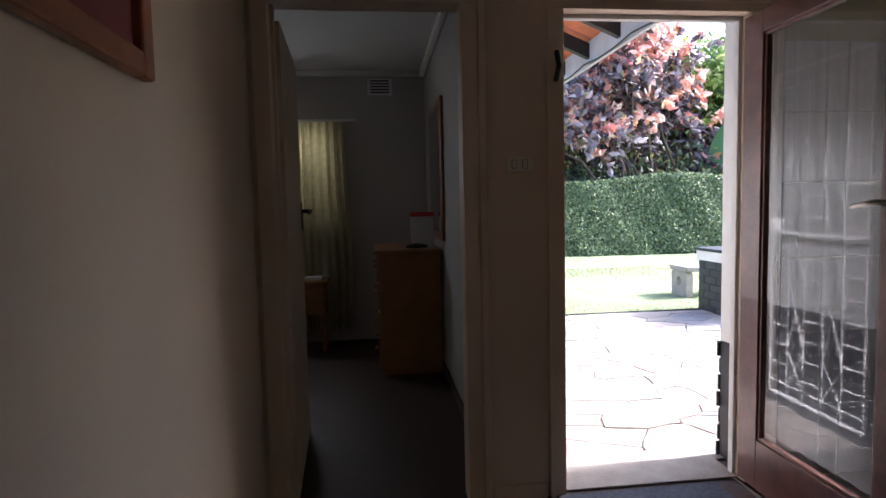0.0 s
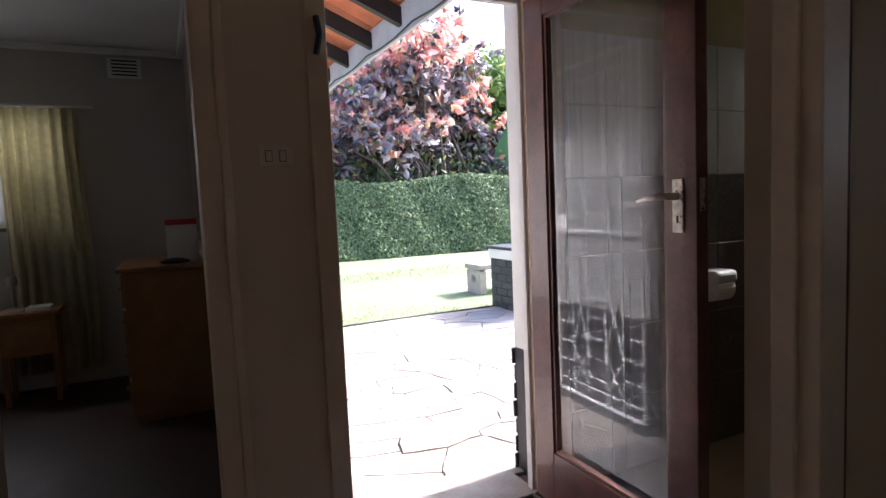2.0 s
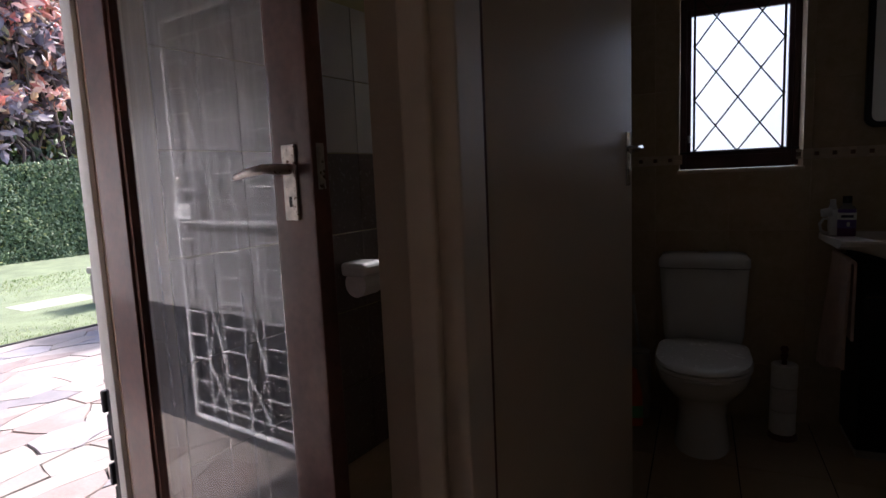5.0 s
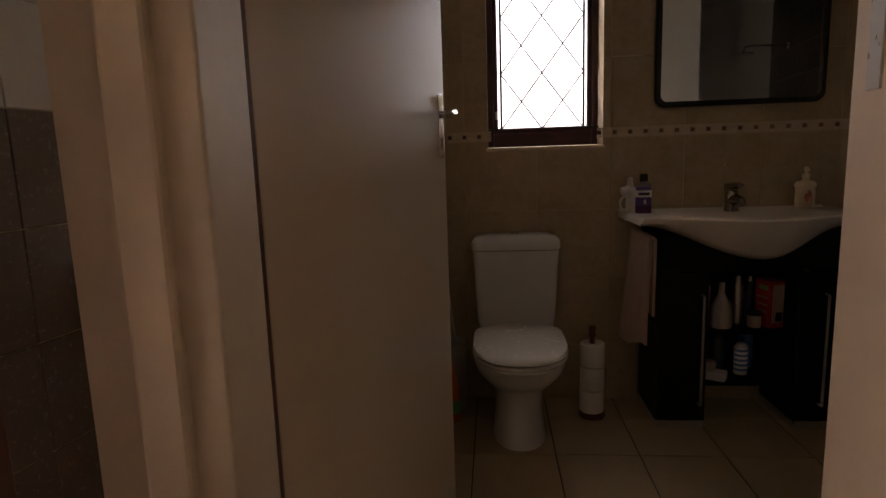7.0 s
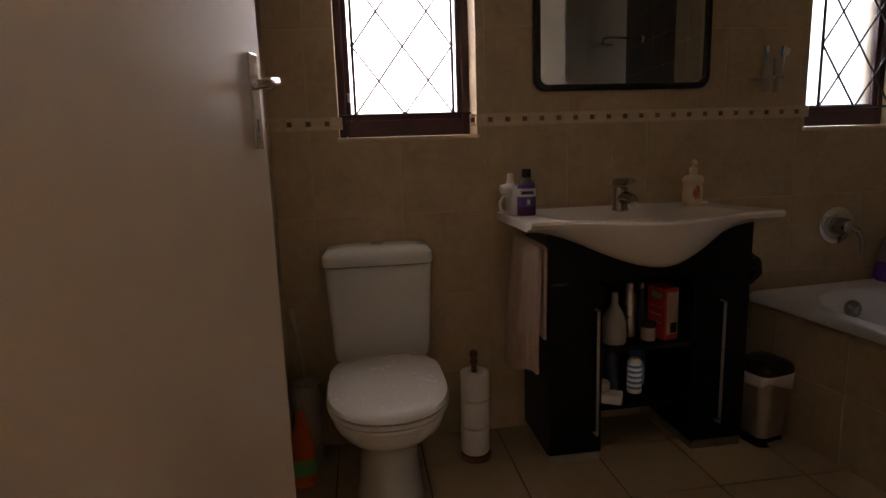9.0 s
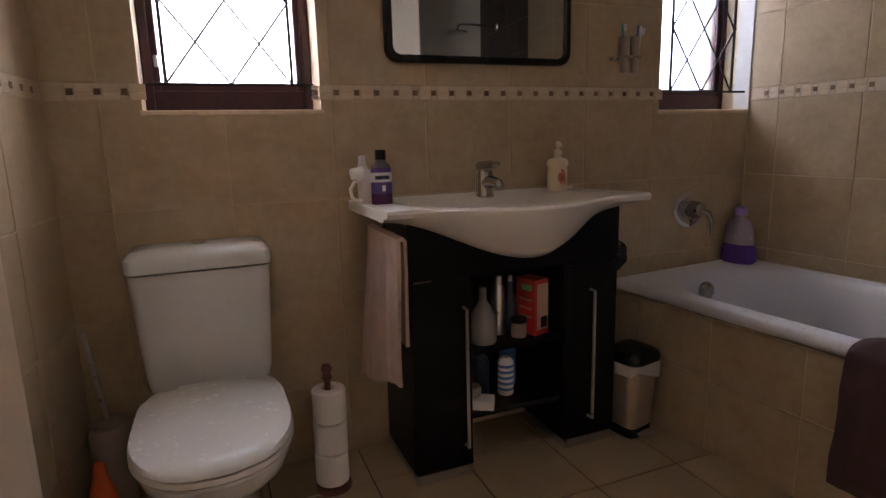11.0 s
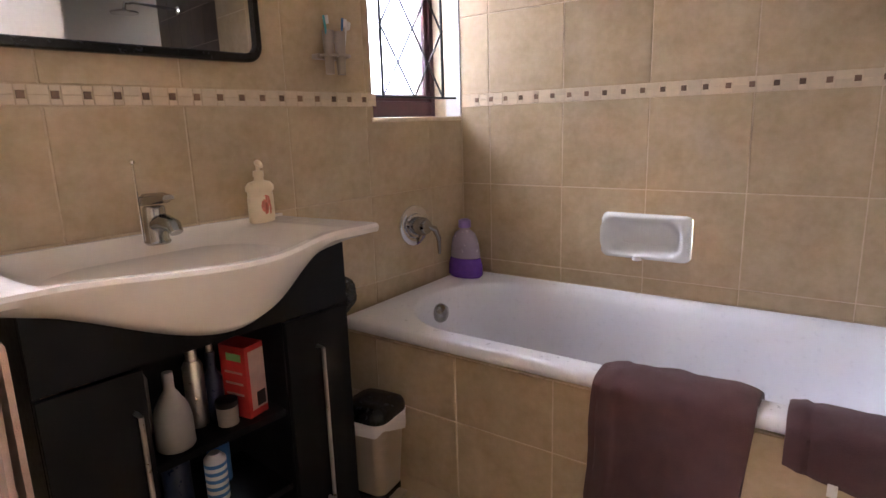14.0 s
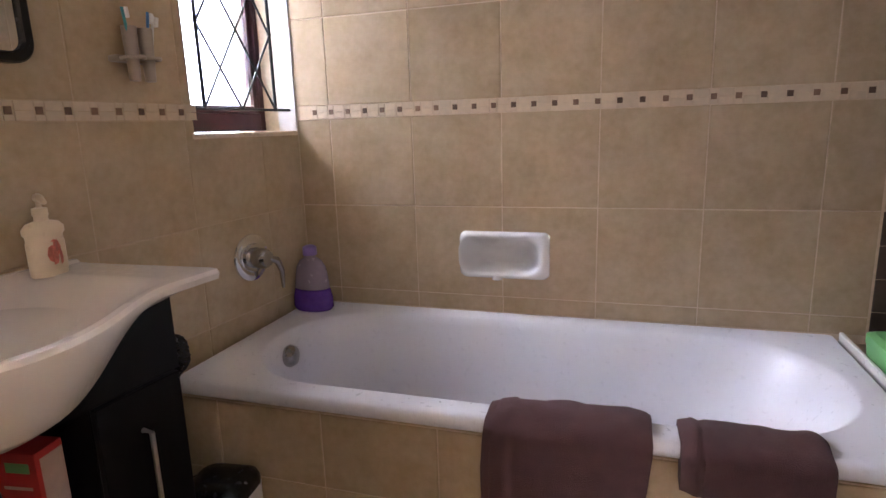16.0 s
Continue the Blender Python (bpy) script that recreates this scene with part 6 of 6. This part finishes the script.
def lay(parent, frame_m, xs, zs, holes, material, name="tile", depth=0.006, gap=0.0035, jitter=0.0):
    """Tiles facing local +y between joints xs and zs; holes are (x0, x1, z0, z1)."""
    inv = parent.matrix_basis.inverted()
    for xa, xb in zip(xs, xs[1:]):
        for za, zb in zip(zs, zs[1:]):
            rects = [(xa, xb, za, zb)]
            for h in holes:
                nxt = []
                for a, b, c, d in rects:
                    if h[0] >= b or h[1] <= a or h[2] >= d or h[3] <= c:
                        nxt.append((a, b, c, d))
                        continue
                    for q in ((a, min(b, h[0]), c, d), (max(a, h[1]), b, c, d), (max(a, h[0]), min(b, h[1]), c, min(d, h[2])), (max(a, h[0]), min(b, h[1]), max(c, h[3]), d)):
                        if q[1] - q[0] > 0.012 and q[3] - q[2] > 0.012:
                            nxt.append(q)
                rects = nxt
            if rects == [(xa, xb, za, zb)]:
                ob = new(name, tile_mesh(xb - xa - gap, zb - za - gap, depth, material))
            elif rects:
                bm_, e = bmesh.new(), gap / 2
                for a, b, c, d in rects:
                    box(max(a, xa + e) - xa - e, min(b, xb - e) - xa - e, 0, depth, max(c, za + e) - za - e, min(d, zb - e) - za - e, into=bm_)
                me = bpy.data.meshes.new("cut_tile")
                bmesh.ops.recalc_face_normals(bm_, faces=bm_.faces)
                bm_.to_mesh(me)
                bm_.free()
                me.materials.append(material)
                ob = new(name, me)
            else:
                continue
            ob.parent = parent
            ob.matrix_basis = inv @ frame_m @ pose(xa + gap / 2, jitter * random.uniform(-1, 1), za + gap / 2)


ZJ = [-0.04, 0.265, 0.582, 0.9, 1.214]
ZU = [1.26, 1.56, 1.88, 2.2, 2.5]
# faces toward -x: local +y is world -x, local +x is world -y ... wall frame turned by 90 degrees
EAST = pose(7.161, 0, 0, 0, 0, 90)
ej = [-1.158] + [-0.638 + 0.3225 * k for k in (-1, 0, 1, 2, 3, 4, 5, 6)] + [1.46]
eh = [(0.684, 1.191, 1.186, 2.0), (-1.2, -0.668, 1.176, 2.0)]
lay(wall_bath_east, EAST, ej, ZJ, eh, M_TILE)
lay(wall_bath_east, EAST, ej, ZU, eh, M_TILE)
sj = [-1.865] + [-0.137 - 0.3155 * k for k in (5, 4, 3, 2, 1, 0)] + [-0.002]
SOUTH = TUB @ pose(0, -0.004, 0)
lay(wall_bath_south, SOUTH, sj, [0.524] + ZJ[2:], [(-0.93, -0.62, 0.665, 0.805)], M_TILE)
lay(wall_bath_south, SOUTH, sj, ZU, [], M_TILE)
dk = sorted([-2.29 - 0.21 * k for k in range(6)])
lay(wall_bath_south, SOUTH, dk, [0.0 + 0.25 * k for k in range(11)], [], M_DKTILE, gap=0.001)
lay(wall_bath_south, SOUTH, [-2.29, -2.185, -2.08, -1.975, -1.87], [0.0 + 0.1 * k for k in range(10)], [], M_DKTILE, gap=0.0015)
lay(wall_bath_south, SOUTH, [-2.29, -2.08, -1.87], [0.904] + ZJ[4:] , [], M_TILE)
lay(wall_bath_south, SOUTH, [-2.29, -2.08, -1.87], ZU, [], M_TILE)
NORTH = pose(5.36, 1.585, 0, 0, 0, -4.8) @ pose(0, 0.004, 0, 0, 0, 180)
nj = [-1.82 + 0.3155 * k for k in range(7)]
lay(wall_bath_north, NORTH, nj, ZJ, [], M_TILE)
lay(wall_bath_north, NORTH, nj, ZU, [], M_TILE)
lay(apron, TUB @ pose(0, 0.73, 0), [-1.78, -1.70, -1.385, -1.07, -0.755, -0.44, -0.125, 0.0], [-0.05, 0.255, 0.468], [], M_TILE, depth=0.003)


def mosaic(parent, frame_m, a, b, holes=()):
    inv = parent.matrix_basis.inverted()
    k = int((b - a) / 0.0665)
    for i in range(k):
        x = a + i * 0.0665
        if any(h0 - 0.03 < x < h1 - 0.02 for h0, h1 in holes):
            continue
        for w, h, dx, dz, mt in ((0.041, 0.021, 0.0, 0.0, M_BAND), (0.041, 0.021, 0.0, 0.0225, M_BAND), (0.0215, 0.012, 0.043, 0.0, M_BAND), (0.0165, 0.017, 0.0455, 0.0135, M_BANDDK), (0.0215, 0.012, 0.043, 0.0315, M_BAND)):
            ob = new("mosaic_tile", tile_mesh(w, h, 0.0066, mt, 0.001))
            ob.parent = parent
            ob.matrix_basis = inv @ frame_m @ pose(x + dx, 0, 1.2155 + dz)


mosaic(wall_bath_east, EAST, -1.15, 1.43, [(0.684, 1.191), (-1.2, -0.668)])
mosaic(wall_bath_south, SOUTH, -1.86, 0.0)
mosaic(wall_bath_north, NORTH, -1.8, -0.9)
FLOOR = pose(0, 0, -0.004, 90, 0, 0)
inv_f = floor_bath.matrix_basis.inverted()
fx = [6.617 + 0.318 * k for k in range(-5, 3)]
fy = [-0.324 + 0.318 * k for k in range(-1, 7)]
for xa, xb in zip(fx, fx[1:]):
    for ya, yb in zip(fy, fy[1:]):
        ob = new("tile", tile_mesh(xb - xa - 0.005, yb - ya - 0.005, 0.004, M_FTILE))
        ob.parent = floor_bath
        ob.matrix_basis = pose(xa + 0.0025, yb - 0.0025, -0.004, 90, 0, 0)
ws = thing("service_tiles", HALL @ pose(0.4, -0.001, 0), "white glossy tiles above beige tiles in the small room", "wall tiles")
ws["kind"] = "structure"
lay(ws, ws.matrix_basis @ pose(0, 0, 0, 0, 0, 180), [-1.8 + 0.3 * k for k in range(7)], [1.32, 1.62, 1.92], [], M_KTILE)
lay(ws, ws.matrix_basis @ pose(0, 0, 0, 0, 0, 180), [-1.8 + 0.3 * k for k in range(7)], [0, 0.33, 0.66, 0.99, 1.32], [], M_SERV)

# black painted brick plinths outside
pl = thing("brick_plinth_wing", HALL, "black painted brick plinth along the wing wall", "plinth")
pl["kind"] = "structure"
pr = thing("brick_plinth_right", HALL, "black painted brick plinth beside the front door", "plinth")
pr["kind"] = "structure"
part("core", box(-0.6, -0.585, 0.205, 6.5, -0.1, 0.598), M_PLINTH, pl)
part("core", box(0.325, 4.0, 0.2, 0.31, -0.1, 0.555), M_PLINTH, pr)
for row in range(7):
    z0 = -0.03 + row * 0.085
    off = 0.115 * (row % 2)
    for k in range(14):
        a = 0.21 + off + k * 0.23
        part("brick", box(-0.5848, -0.575, a, a + 0.22, z0, z0 + 0.076, 0.003, 1), M_PLINTH, pl)
    for k in range(8):
        a = 0.312 + 0.006 * (row % 3) + (off if k else 0) + k * 0.23 - (0.115 if k and row % 2 else 0)
        part("brick", box(a, a + 0.22, 0.3105, 0.324, z0, z0 + 0.076, 0.003, 1), M_PLINTH, pr)
for c, poly in STONES:
    bm = bmesh.new()
    th_ = 0.02 + random.uniform(-0.004, 0.004)
    cx, cy = sum(p[0] for p in poly) / len(poly), sum(p[1] for p in poly) / len(poly)
    jig = [(x + random.uniform(-0.003, 0.003), y + random.uniform(-0.003, 0.003)) for x, y in poly]
    loft([[(x - cx, y - cy, 0) for x, y in jig], [(x - cx, y - cy, th_ - 0.006) for x, y in jig], [((x - cx) * 0.993, (y - cy) * 0.993, th_) for x, y in jig]], False, True, into=bm)
    part("stone", bm, random.choice((M_STONE, M_STONE, M_STONEP, M_STONEP, M_STONEG)), pavement, m=pavement.matrix_basis.inverted() @ HALL @ pose(cx, cy, -0.0449))
